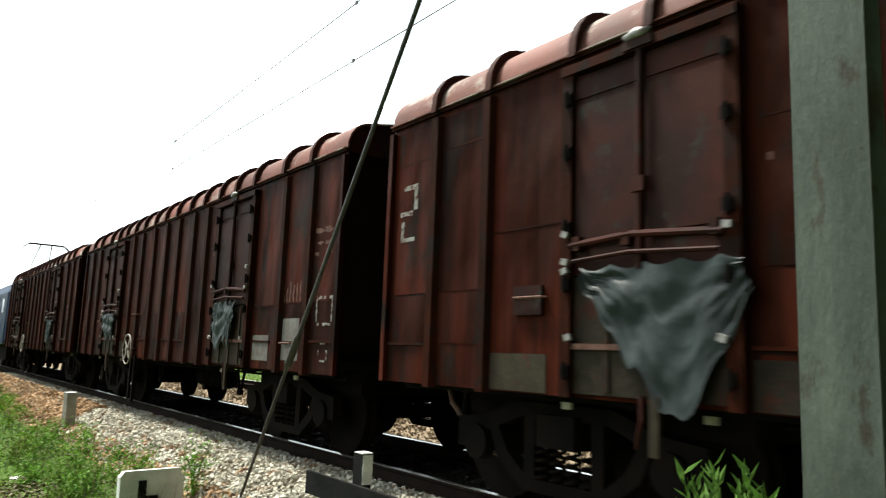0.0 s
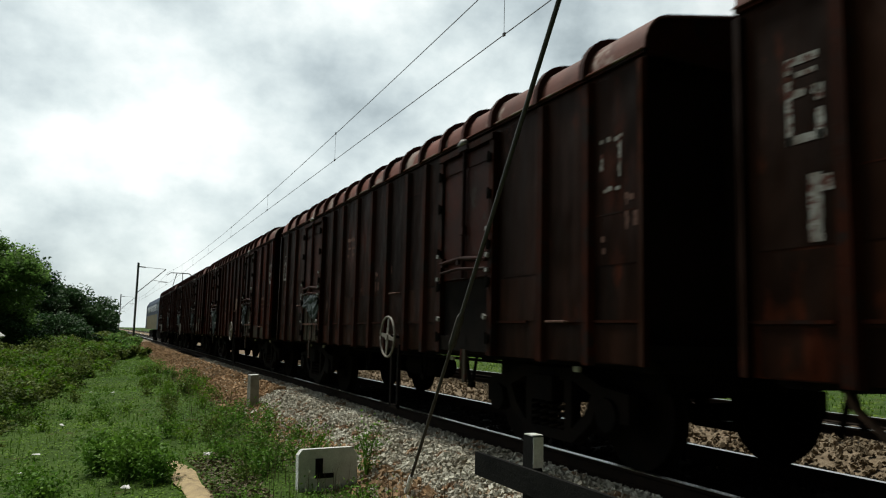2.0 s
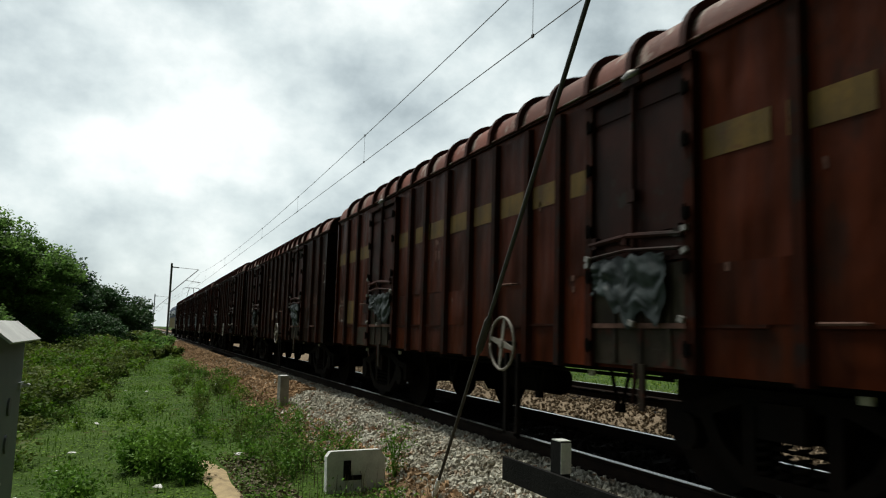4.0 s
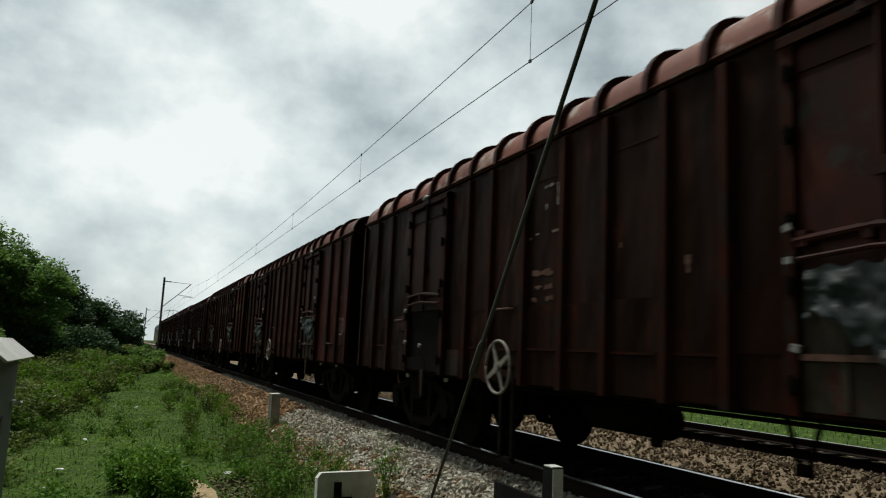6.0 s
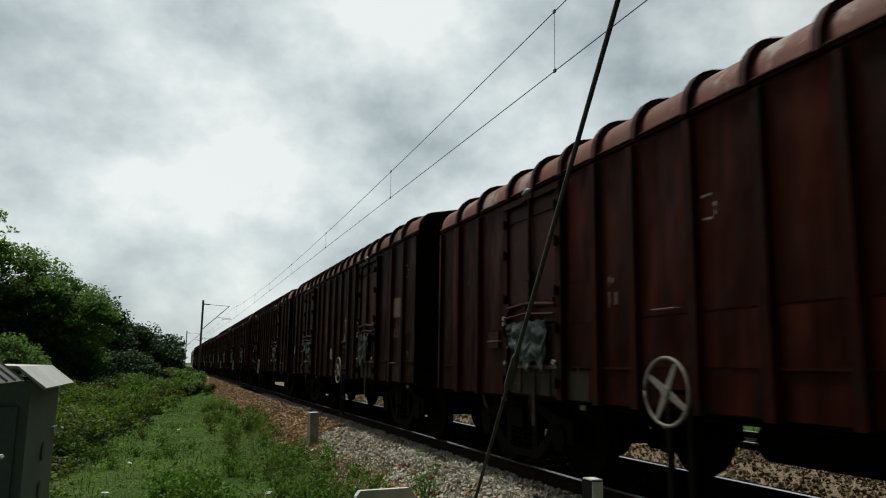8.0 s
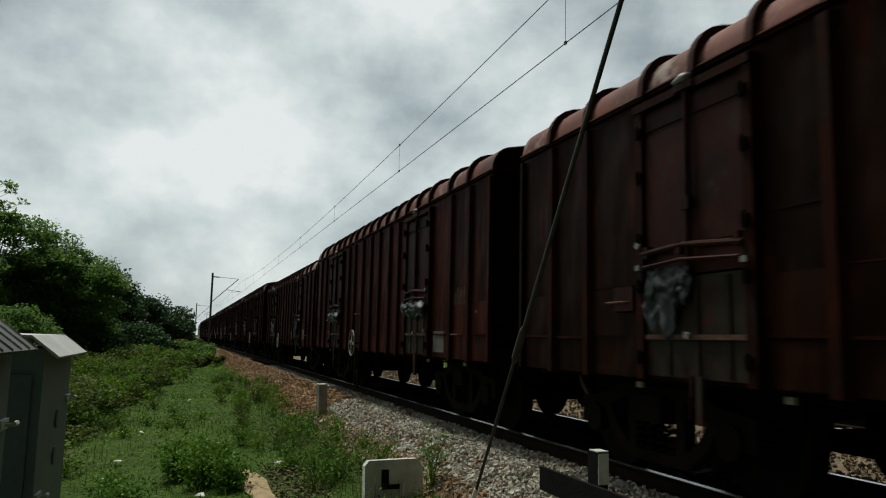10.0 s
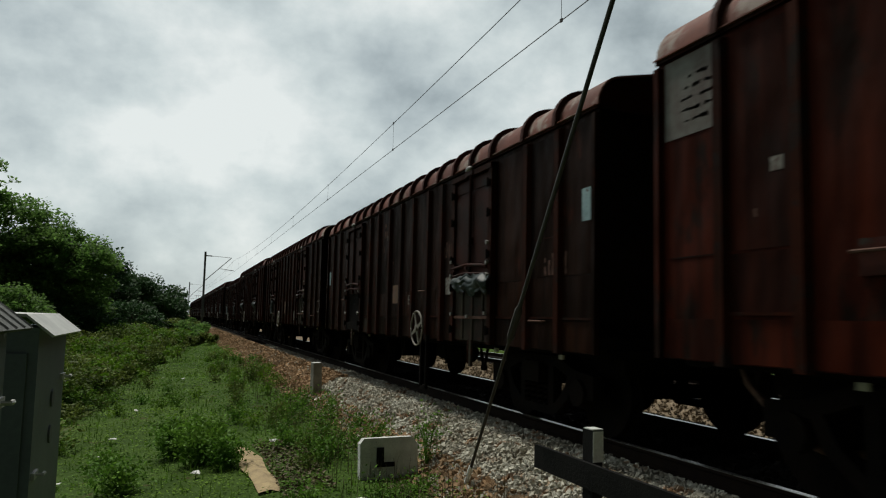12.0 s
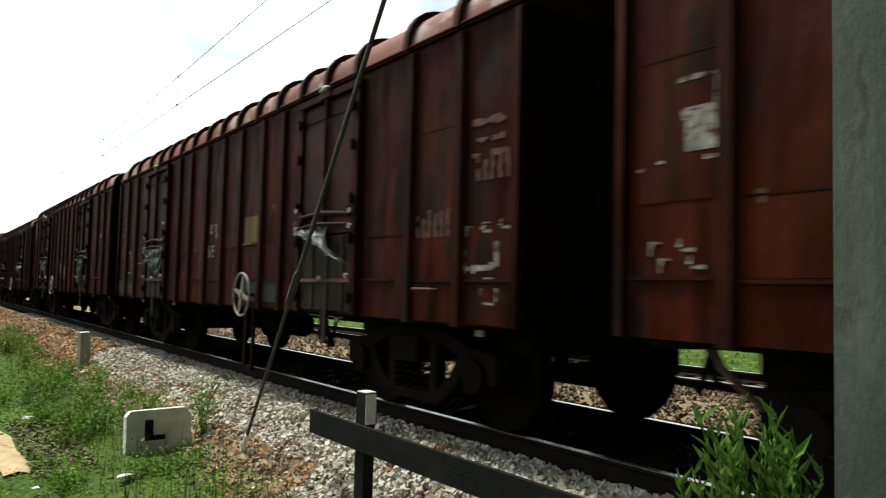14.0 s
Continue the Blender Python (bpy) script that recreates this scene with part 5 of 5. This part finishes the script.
def make_cabinet(x0, x1, y0, y1, top, mat, label, roof_label):
    """A steel box on a plinth, with a roof sheet bent down along both long sides."""
    cab = thing("relay_cabinet", label, "cabinet", "trackside relay cabinets", at=pose(x1, y0, -0.75))
    w, d, h = x0 - x1, y1 - y0, top + 0.75
    bm = bmesh.new()
    box(bm, (w, 0, 0.1), (0, d, h - 0.06))
    soften(bm, 0.012, 2)
    body = part("body", bm, M_CABINET, cab)
    bm = bmesh.new()
    box(bm, (w + 0.05, -0.02, 0.2), (-0.05, -0.002, h - 0.2))
    soften(bm, 0.006)
    part("door", bm, M_CABINET, body)
    bm = bmesh.new()
    sweep(bm, None, [[(0.075, y, h - 0.11), (-0.06, y, h), (w + 0.06, y, h + 0.01), (w - 0.075, y, h - 0.11), (w - 0.08, y, h - 0.1), (w + 0.06, y, h + 0.025), (-0.06, y, h + 0.015), (0.085, y, h - 0.1)] for y in (-0.07, d + 0.07)])
    roof = part("roof", bm, mat, cab, roof_label)
    if mat is M_ASBESTOS:
        for k in range(6):
            bm = bmesh.new()
            y = -0.04 + k * (d + 0.08) / 5
            tube(bm, [(0.08, y, h - 0.1), (-0.06, y, h + 0.012), (w + 0.06, y, h + 0.022)], 0.012, 6)
            part("roof_rib", bm, mat, roof)
    for y, z in ((0.12, 0.3), (0.12, 0.62), (0.12, 0.8), (0.12, 1.06), (d - 0.1, h - 0.42)):
        bm = bmesh.new()
        box(bm, (0.0, y - 0.07, z), (0.016, y + 0.07, z + 0.04))
        tube(bm, [(0.0, y, z + 0.02), (0.05, y, z + 0.02), (0.05, y + 0.05, z + 0.02)], 0.011, 6)
        part("hasp", bm, M_ZINC, body, "small pale hasp")
    for z in (h - 0.5, h - 0.72):
        bm = bmesh.new()
        disc(bm, (0.006, d * 0.55, z), "x", 0.055, 0.012, 14)
        part("knockout", bm, M_GALV, body)
    bm = bmesh.new()
    box(bm, (w - 0.05, -0.05, -0.25), (0.05, d + 0.05, 0.1))
    part("plinth", bm, M_CONCRETE, cab)


make_cabinet(-1.5, -0.665, 4.62, 5.72, 1.2, M_ZINC, "grey steel relay cabinet with pale bent roof", "pale bent sheet-metal roof")
make_cabinet(-1.45, -0.63, 2.85, 3.58, 1.26, M_ASBESTOS, "grey steel relay cabinet with dark ribbed roof", "dark ribbed sheet roof")

# ---- plants ----


def leaves(centres, size, tilt=0.6, aspect=0.5, flat=None):
    """Pointed leaf blades (two triangles, folded) at the centres: arrays of vertices and faces."""
    n = len(centres)
    a = rng.uniform(0, 2 * np.pi, n)
    up = rng.normal(0, tilt, n)
    d = np.stack([np.cos(a) * np.cos(up), np.sin(a) * np.cos(up), np.sin(up)], 1)
    s = np.cross(d, rng.normal(size=(n, 3)) if flat is None else np.array([0, 0, 1.0]) + rng.normal(0, flat, (n, 3)))
    s /= np.linalg.norm(s, axis=1)[:, None] + 1e-9
    size = np.broadcast_to(size, n)[:, None] * rng.uniform(0.6, 1.3, (n, 1))
    v = np.stack([centres - d * size * 0.5, centres + s * size * aspect * 0.5, centres + d * size * 0.5, centres - s * size * aspect * 0.5], 1)
    return v.reshape(-1, 3), (np.arange(n)[:, None] * 4 + np.array([0, 1, 2, 3]))


def blades(feet, height, width, lean=0.35):
    """Grass blades: a bent strip of three triangles each, as quads and tips."""
    n = len(feet)
    a = rng.uniform(0, 2 * np.pi, n)
    h = np.broadcast_to(height, n) * rng.uniform(0.5, 1.3, n)
    l = rng.uniform(0.05, lean, n) * h
    out = np.stack([np.cos(a), np.sin(a), np.zeros(n)], 1)
    side = np.stack([-np.sin(a), np.cos(a), np.zeros(n)], 1) * np.broadcast_to(width, n)[:, None]
    z = np.array([0, 0, 1.0])
    m = feet + out * (l * 0.3)[:, None] + z * (h * 0.6)[:, None]
    t = feet + out * l[:, None] * 1.3 + z * h[:, None]
    v = np.stack([feet - side, feet + side, m + side * 0.7, m - side * 0.7, t + side * 0.1, t - side * 0.1], 1)
    f = np.arange(n)[:, None, None] * 6 + np.array([[0, 1, 2, 3], [3, 2, 4, 5]])
    return v.reshape(-1, 3), f.reshape(-1, 4)


def scatter(n, x0, x1, y0, y1, power=1.7):
    y = y0 + (y1 - y0) * rng.random(n) ** power
    x = rng.uniform(x0, x1, n)
    return x, y


def on_ground(x, y, lift=0.0):
    return np.stack([x, y, ground_z(x, y) + lift], 1)


def stuff(name, vf, mat, label, category):
    return tagged(new(name, soup(name, vf[0], vf[1], mat)), label, category, kind="stuff")


def grass():
    x, y = scatter(70000, -9, 2.9, 4.5, 48)
    keep = ~((np.abs(x - 1.09) < 0.13) & (y > 8.4) & (y < 10.9))
    x, y = x[keep], y[keep]
    tall = 0.04 + 0.06 * np.clip(np.sin(x * 1.9 + 1) * np.sin(y * 0.8) + 0.4, 0, 1)
    pick = rng.random(len(x)) < 0.22
    stuff("meadow_grass", blades(on_ground(x[pick], y[pick]), tall[pick], 0.004 + 0.0005 * y[pick]), M_GRASS, "short bright green meadow grass", "grass")
    x, y = scatter(120000, -10, 2.95, 4.5, 60, 1.8)
    keep = ~((np.abs(x - 1.09) < 0.13) & (y > 8.4) & (y < 10.9))
    x, y = x[keep], y[keep]
    lump = np.clip(np.sin(x * 2.3 + 0.7 * y) * np.sin(1.1 * y - x) + 0.25, 0, 1)
    c = on_ground(x, y) + np.stack([x * 0, x * 0, rng.random(len(x)) * (0.02 + 0.09 * lump)], 1)
    stuff("ground_herbs", leaves(c, 0.028 + 0.0017 * y, 0.22, 0.6, 0.3), M_HERB, "low broad-leaved green herbs covering the verge", "herbs")
    x, y = scatter(9000, 13.2, 40, -2, 60, 1.2)
    stuff("field_grass", blades(on_ground(x, y), 0.14, 0.02), M_GRASS, "bright green field grass beyond the tracks", "grass")
    x, y = scatter(20000, 13.3, 45, 0, 75, 1.1)
    c = on_ground(x, y) + np.stack([x * 0, x * 0, 0.02 + 0.1 * rng.random(len(x))], 1)
    stuff("field_herbs", leaves(c, 0.13, 0.22, 0.6, 0.3), M_FIELD, "sunlit yellow-green herbs of the field beyond the tracks", "herbs")
    x, y = scatter(14000, -7, 2.6, -6, 5, 1.0)
    c = on_ground(x, y) + np.stack([x * 0, x * 0, 0.01 + 0.04 * rng.random(len(x))], 1)
    stuff("ground_herbs", leaves(c, 0.045, 0.22, 0.6, 0.35), M_HERB, "low broad-leaved green herbs in trodden ground", "herbs")
    x, y = scatter(7000, 2.2, 3.15, 5, 32, 1.4)
    c = on_ground(x, y) + np.stack([x * 0, x * 0, 0.015 + 0.03 * rng.random(len(x))], 1)
    stuff("dead_leaves", leaves(c, 0.045, 0.25, 0.5), M_DRY, "dead brown leaves and rubble at the ballast toe", "leaf litter")
    x, y = scatter(1500, 1.2, 1.75, 8.0, 11.5, 1.2)
    c = on_ground(x, y) + np.stack([x * 0, x * 0, 0.02 + 0.05 * rng.random(len(x))], 1)
    stuff("dead_leaves", leaves(c, 0.05, 0.25, 0.5), M_DRY, "dead brown leaves beside the bare sandy strip", "leaf litter")
    x, y = scatter(900, 1.6, 3.1, 6, 30, 1.3)
    stuff("dry_stems", blades(on_ground(x, y), 0.32, 0.004, 0.3), M_DRY, "dry brown stems among the weeds", "weeds")


grass()


def weed(x, y, height, spread, n, leaf, aspect=0.5, mat=None, name="weed", label="leafy green weed clump beside the track", stems=9, z=None):
    """A leafy clump: thin stems from one root with leaves along them."""
    base = Vector((x, y, float(ground_z(x, y)) if z is None else z))
    w = thing(name, label, "plant", "weeds of the verge", at=Matrix.Translation(base))
    bm = bmesh.new()
    pts = []
    for k in range(stems):
        a, out, h = random.uniform(0, 6.28), random.uniform(0.2, 1.0) * spread, height * random.uniform(0.6, 1.05)
        tip = Vector((math.cos(a) * out, math.sin(a) * out, h))
        bend = Vector((tip.x * 0.35, tip.y * 0.35, h * 0.62))
        tube(bm, [(0, 0, -0.05), bend, tip], [0.006, 0.005, 0.002], 5)
        for q in range(n // stems):
            s = random.uniform(0.15, 1.0)
            p = bend * (2 * s * (1 - s)) + tip * (s * s)
            pts.append(p + Vector([random.gauss(0, 0.05 + 0.12 * spread) for _ in range(3)]))
    tagged(part("stem", bm, M_WEED, w), kind="stuff")
    v, f = leaves(np.array(pts), leaf, 0.6, aspect)
    v[:, 2] = np.maximum(v[:, 2], 0.01)
    tagged(part("foliage", soup("foliage", v, f, mat or M_WEED), None, w), kind="stuff")


for x, y, h, s, n, l in ((0.45, 10.5, 0.5, 0.42, 2600, 0.065), (0.2, 11.3, 0.45, 0.42, 2200, 0.065), (0.72, 9.9, 0.36, 0.3, 1300, 0.055), (-0.5, 9.4, 0.3, 0.4, 1200, 0.06), (2.95, 8.6, 0.62, 0.22, 420, 0.045),
                         (2.1, 7.5, 0.07, 0.3, 420, 0.04), (2.5, 7.45, 0.07, 0.3, 420, 0.04), (1.8, 9.4, 0.34, 0.4, 420, 0.055), (1.6, 10.6, 0.3, 0.4, 360, 0.055), (2.3, 11.5, 0.34, 0.4, 380, 0.05),
                         (2.7, 13.0, 0.36, 0.4, 380, 0.05), (2.0, 13.5, 0.4, 0.5, 420, 0.055), (1.2, 14.2, 0.36, 0.45, 360, 0.06), (2.6, 15.2, 0.34, 0.35, 300, 0.055), (-1.2, 8.0, 0.3, 0.5, 420, 0.06),
                         (1.4, 7.6, 0.22, 0.35, 360, 0.05), (2.75, 10.2, 0.4, 0.25, 300, 0.05), (2.9, 11.8, 0.3, 0.25, 240, 0.05), (-0.8, 11.0, 0.3, 0.4, 320, 0.06), (0.1, 12.4, 0.3, 0.4, 300, 0.06)):
    weed(x, y, h, s, n, l)
def shrub(x, y, z, height, spread):
    """An upright bush of many stems; long pointed leaves stand along their upper halves, blown a little to one side."""
    base = Vector((x, y, z))
    w = thing("leafy_shrub", "bright green shrub with long pointed upright leaves", "shrub", at=Matrix.Translation(base))
    v, f = [], []
    for k in range(34):
        a, out, h = random.uniform(0, 6.28), spread * random.uniform(0.15, 1.0), height * random.uniform(0.78, 1.0)
        tip = Vector((math.cos(a) * out, math.sin(a) * out, h - 0.5 * out))
        bend = Vector((tip.x * 0.3, tip.y * 0.3, h * 0.6))
        bm = bmesh.new()
        tube(bm, [(0, 0, 0), bend, tip], [0.006, 0.005, 0.002], 5)
        part("stem", bm, M_WEED, w)
        for q in range(26):
            t = 0.42 + 0.58 * q / 25
            p = bend * (2 * t * (1 - t)) + tip * (t * t)
            turn = q * 2.4 + a
            d = (Vector((math.cos(turn), math.sin(turn), 0)) * 0.55 + Vector((-0.28, 0, 0.95)) + Vector([random.gauss(0, 0.16) for _ in range(3)])).normalized()
            s = d.cross(Vector((random.gauss(0, 1), random.gauss(0, 1), 0.3))).normalized()
            size = random.uniform(0.06, 0.105)
            n, up = len(v), d.cross(s) * size * 0.07
            v += [p, p + d * size * 0.35 + s * size * 0.13, p + d * size + up, p + d * size * 0.35 - s * size * 0.13, p + d * size * 0.4 - up]
            f += [(n, n + 1, n + 2, n + 4), (n, n + 4, n + 2, n + 3)]
    tagged(part("foliage", soup("foliage", np.array([tuple(p) for p in v]), np.array(f), M_SHRUB), None, w), kind="stuff")


shrub(2.42, 1.42, -0.40, 1.30, 0.24)


for k in range(80):
    if k < 55:
        x, y = random.uniform(1.2, 3.0), 8.8 + 22 * random.random() ** 1.3
    else:
        x, y = random.uniform(-3.5, 1.0), 8.5 + 14 * random.random()
    if abs(x - 1.05) < 0.4 and y < 12:
        continue
    h = random.uniform(0.12, 0.4)
    weed(x, y, h, h * random.uniform(0.7, 1.2), 190, 0.035 + 0.0016 * y, 0.45, random.choice((M_WEED, M_HERB, M_SCRUB)), stems=6)


def bush(x, y, h, wide, lumps, n, leaf, mat, label):
    """A low shrub: leafy lumps about a bundle of stems, with loose sprigs on top."""
    w = thing("bush", label, "bush", "bushes on the bank", at=Matrix.Translation((x, y, float(ground_z(x, y)))))
    c = np.stack([rng.normal(0, wide, lumps), rng.normal(0, wide, lumps), h * rng.uniform(0.1, 0.8, lumps)], 1)
    d = rng.normal(size=(lumps * n, 3))
    d *= (rng.uniform(0.3, 1.0, lumps * n) ** 0.6 * 0.36 * h / np.linalg.norm(d, axis=1))[:, None]
    v, f = leaves(np.repeat(c, n, 0) + d * np.array([1, 1, 0.75]), leaf, 0.5, 0.55, 0.7)
    v[:, 2] = np.maximum(v[:, 2], 0.0)
    tagged(part("foliage", soup("foliage", v, f, mat), None, w), kind="stuff")
    bm = bmesh.new()
    for e in c[:6]:
        tube(bm, [(0, 0, -0.05), (e[0] * 0.4, e[1] * 0.4, e[2] * 0.7), (e[0], e[1], e[2])], [0.015, 0.01, 0.005], 5)
    tagged(part("stem", bm, M_BARK, w), kind="stuff")


def hedge():
    """Rough scrub on the low bank: a ragged front row along the meadow, and more behind it."""
    rough = "rough olive-green scrub bush on the low bank"
    for k in range(58):
        y = 12.5 + 40 * (k / 58) ** 1.15
        edge = -2.3 + 0.085 * (y - 15)
        bush(edge - 0.5 + random.gauss(0, 0.3), y, random.uniform(0.55, 1.15), 0.5, 12, 130, 0.085 + 0.001 * y, (M_SCRUB, M_SCRUB, M_HERB)[k % 3], rough)
    for k in range(75):
        y = 13.0 + 38 * (k / 75) ** 1.05
        edge = -2.3 + 0.085 * (y - 15)
        bush(edge - 1.2 - 6.5 * random.random() ** 1.2, y, random.uniform(0.9, 1.6), 0.6, 12, 130, 0.10 + 0.001 * y, (M_SCRUB, M_WEED, M_SCRUB, M_HERB)[k % 4], rough)
    for k in range(46):
        y = 46 + 75 * (k / 46) ** 1.3
        bush(random.uniform(-2.5, 1.7), y, random.uniform(0.7, 1.5), 0.9, 12, 90, 0.2 + 0.001 * y, (M_SCRUB, M_LEAF, M_SCRUB)[k % 3], "distant green scrub bush beside the ballast")


hedge()


def tree(x, y, height, spread, mat, count, leaf, label, trunk=0.18, low=0.25, branches=()):
    """A tapered trunk, limbs that reach into an uneven crown, and leaves in layered clumps about the limb ends."""
    t = thing("tree", label, "tree", "trees by the line", at=Matrix.Translation((x, y, float(ground_z(x, y)))))
    bm = bmesh.new()
    top = Vector((random.gauss(0, 0.3), random.gauss(0, 0.3), height * 0.8))
    tube(bm, [(0, 0, -0.2), top * 0.5 + Vector((0.1, 0.1, 0)), top], [trunk, trunk * 0.7, trunk * 0.25], 9)
    floor_z = low * height
    ends, sizes = [], []
    lobes = [(random.uniform(0, 6.28), random.uniform(0.72, 1.12)) for _ in range(5)]
    for k in range(95):
        d = Vector([random.gauss(0, 1) for _ in range(3)]).normalized() * random.uniform(0.35, 1.0) ** 0.5
        a = math.atan2(d.y, d.x)
        out = max(r * (0.62 + 0.38 * math.cos(a - c)) for c, r in lobes)
        e = Vector((d.x * spread * out, d.y * spread * out, (height + floor_z) / 2 + d.z * (height - floor_z) * 0.47))
        ends.append(e)
        sizes.append(spread * random.uniform(0.13, 0.30))
    for b in branches:
        for k in range(9):
            s = 0.55 + 0.45 * k / 8
            ends.append(Vector((b[0] * s + random.gauss(0, 0.12), b[1] * s + random.gauss(0, 0.2), height * 0.6 * (1 - s) + b[2] * s + random.gauss(0, 0.18))))
            sizes.append(0.34 - 0.015 * k)
    for e in ends:
        start = top * min(0.95, max(0.12, e.z / height * 0.75))
        mid = start.lerp(e, 0.5) + Vector((0, 0, 0.1 * spread))
        tube(bm, [start, mid, e], [trunk * 0.22, trunk * 0.12, trunk * 0.04], 5)
    part("trunk", bm, M_BARK, t)
    ends, sizes = np.array([tuple(e) for e in ends]), np.array(sizes)
    chance = sizes ** 2 / (sizes ** 2).sum()
    pick = rng.choice(len(ends), count, p=chance)
    d = rng.normal(size=(count, 3))
    d /= np.linalg.norm(d, axis=1)[:, None]
    d[:, 2] = np.where(d[:, 2] < 0, d[:, 2] * 0.45, d[:, 2])
    c = ends[pick] + d * (rng.random(count) ** 0.35 * sizes[pick] * rng.choice([1.0, 1.0, 1.0, 1.25], count))[:, None] * np.array([1, 1, 0.75])
    c[:, 2] = np.maximum(c[:, 2], 0.1)
    v, f = leaves(c, leaf, 0.5, 0.55, 0.8)
    tagged(part("crown", soup("crown", v, f, mat), None, t), kind="stuff")


tree(-5.9, 41, 6.53, 3.3, M_LEAF, 34000, 0.19, "leafy light green tree beside the line", 0.16, 0.04)
tree(-8.3, 40, 8.11, 3.5, M_LEAF, 34000, 0.2, "leafy light green tree beside the line", 0.18, 0.05)
tree(-11.3, 39, 8.11, 3.8, M_LEAF, 24000, 0.22, "tall light green tree beside the line", 0.2, 0.05)
tree(-15.2, 37, 7.46, 3.6, M_LEAF, 14000, 0.22, "tall light green tree beside the line", 0.2, 0.06)
tree(-3.4, 58, 5.32, 3.7, M_LEAFDARK, 30000, 0.22, "dense dark green tree with a spreading crown", 0.2, 0.03, ((3.4, -0.5, 2.9), (2.9, -0.4, 3.5)))
tree(-6.3, 54, 6.9, 3.5, M_LEAFDARK, 22000, 0.23, "dense dark green tree beside the line", 0.2, 0.05)
tree(-10.2, 55, 7.65, 3.9, M_LEAFDARK, 14000, 0.25, "dense dark green tree beside the line", 0.2, 0.06)
tree(-5.9, 33, 3.1, 1.9, M_LEAF, 12000, 0.14, "low bushy light green tree on the bank", 0.1, 0.02)
tree(-8.8, 29, 3.4, 2.4, M_LEAF, 11000, 0.15, "low bushy light green tree on the bank", 0.1, 0.02)
tree(-4, 39, 2.6, 2.0, M_LEAFDARK, 10000, 0.14, "low bushy dark tree on the bank", 0.1, 0.02)
tree(-2.6, 50, 2.6, 2.2, M_LEAFDARK, 10000, 0.17, "low bushy dark tree on the bank", 0.1, 0.02)
tree(-14, 26, 3.4, 2.6, M_LEAF, 7000, 0.17, "low bushy green tree on the bank", 0.1, 0.02)
tree(-9.6, 29, 8.2, 1.5, M_LEAF, 8000, 0.15, "slim green tree with an overhanging branch", 0.15, 0.6, ((4.0, 0.0, 7.0), (3.6, 0.2, 7.3)))
tree(-0.6, 104, 4.6, 2.9, M_LEAFDARK, 6000, 0.34, "distant dark green tree by the line", 0.18, 0.05)
tree(-4.6, 100, 5.0, 2.6, M_LEAFDARK, 5000, 0.34, "distant dark green tree by the line", 0.18, 0.03)
tree(0.1, 112, 3.2, 1.7, M_LEAFDARK, 4000, 0.34, "distant low dark green tree by the line", 0.16, 0.02)
tree(-6.5, 120, 6.5, 4.0, M_LEAFDARK, 3500, 0.45, "distant dark green tree by the line")


def far_woods():
    n = 12000
    x, y = 1.6 - 72 * rng.random(n) ** 1.5, rng.uniform(105, 210, n)
    lump = 2.6 + 1.6 * np.sin(x * 0.21 + 1) * np.sin(y * 0.13) + 0.9 * np.sin(x * 0.5)
    c = np.stack([x, y, -0.6 + rng.random(n) ** 0.7 * lump], 1)
    stuff("far_scrub", leaves(c, 0.9, 0.5, 0.7), M_LEAFDARK, "distant dark scrub and trees beside the line", "trees")
    n = 26000
    side = rng.random(n)
    x = np.where(side < 0.45, rng.uniform(-160, 1.2, n), rng.uniform(20, 420, n))
    y = np.where(side < 0.45, rng.uniform(150, 330, n), rng.uniform(110, 420, n))
    lump = 3.2 + 2.2 * np.sin(x * 0.11) * np.sin(y * 0.07 + 1) + 1.2 * np.sin(x * 0.31 + 2)
    c = np.stack([x, y, -0.5 + rng.random(n) ** 0.7 * lump], 1)
    stuff("far_woods", leaves(c, 1.5, 0.5, 0.7), M_LEAFDARK, "far line of dark green trees at the horizon", "trees")


far_woods()


def litter():
    for k in range(26):
        x, y = random.uniform(-3.5, 2.4), 7 + 18 * random.random() ** 1.4
        bm = bmesh.new()
        s = random.uniform(0.03, 0.07)
        p = [bm.verts.new((random.uniform(-1, 1) * s * 0.4 + c[0] * s, c[1] * s + random.uniform(-1, 1) * s * 0.3, random.uniform(0.01, 0.05))) for c in ((-1, -1), (1, -1), (1.2, 0.2), (0.6, 1), (-0.9, 0.8))]
        bm.faces.new(p)
        bmesh.ops.solidify(bm, geom=list(bm.faces), thickness=0.004)
        ob = new("litter_scrap", mesh_of("litter_scrap", bm, M_LITTER))
        ob.location = (x, y, float(ground_z(x, y)) + 0.04)
        tagged(ob, "small white scrap of litter on the grass", "litter", "litter on the verge")


litter()

# ---- what moves ----


def run(t):
    """Metres that the train has gone at t seconds."""
    return SPEED * t + float(np.interp(t, [a for a, b in SURGE], [b for a, b in SURGE]))


def motions():
    times = [float(a) for a, b in SURGE]
    for k, wagon in WAGONS:
        walk(wagon, [(t, pose(TRACK, FIRST - PITCH * k + run(t), 0)) for t in times])
    turns = [(k / 30, pose(0, 0, 0.5, -math.degrees(run(k / 30) / 0.5) % 360)) for k in range(421)]
    for ob in [o for o in scene.objects if o.name.startswith("wheelset") and o.parent.name.startswith("bogie")]:
        at = ob.location.copy()
        walk(ob, [(t, Matrix.Translation((at.x, at.y, 0)) @ m) for t, m in turns])
    walk(LOCO, [(t, pose(TRACK, FIRST + PITCH * 2 + 0.9 + 19.0 + run(t), 0)) for t in times])


motions()
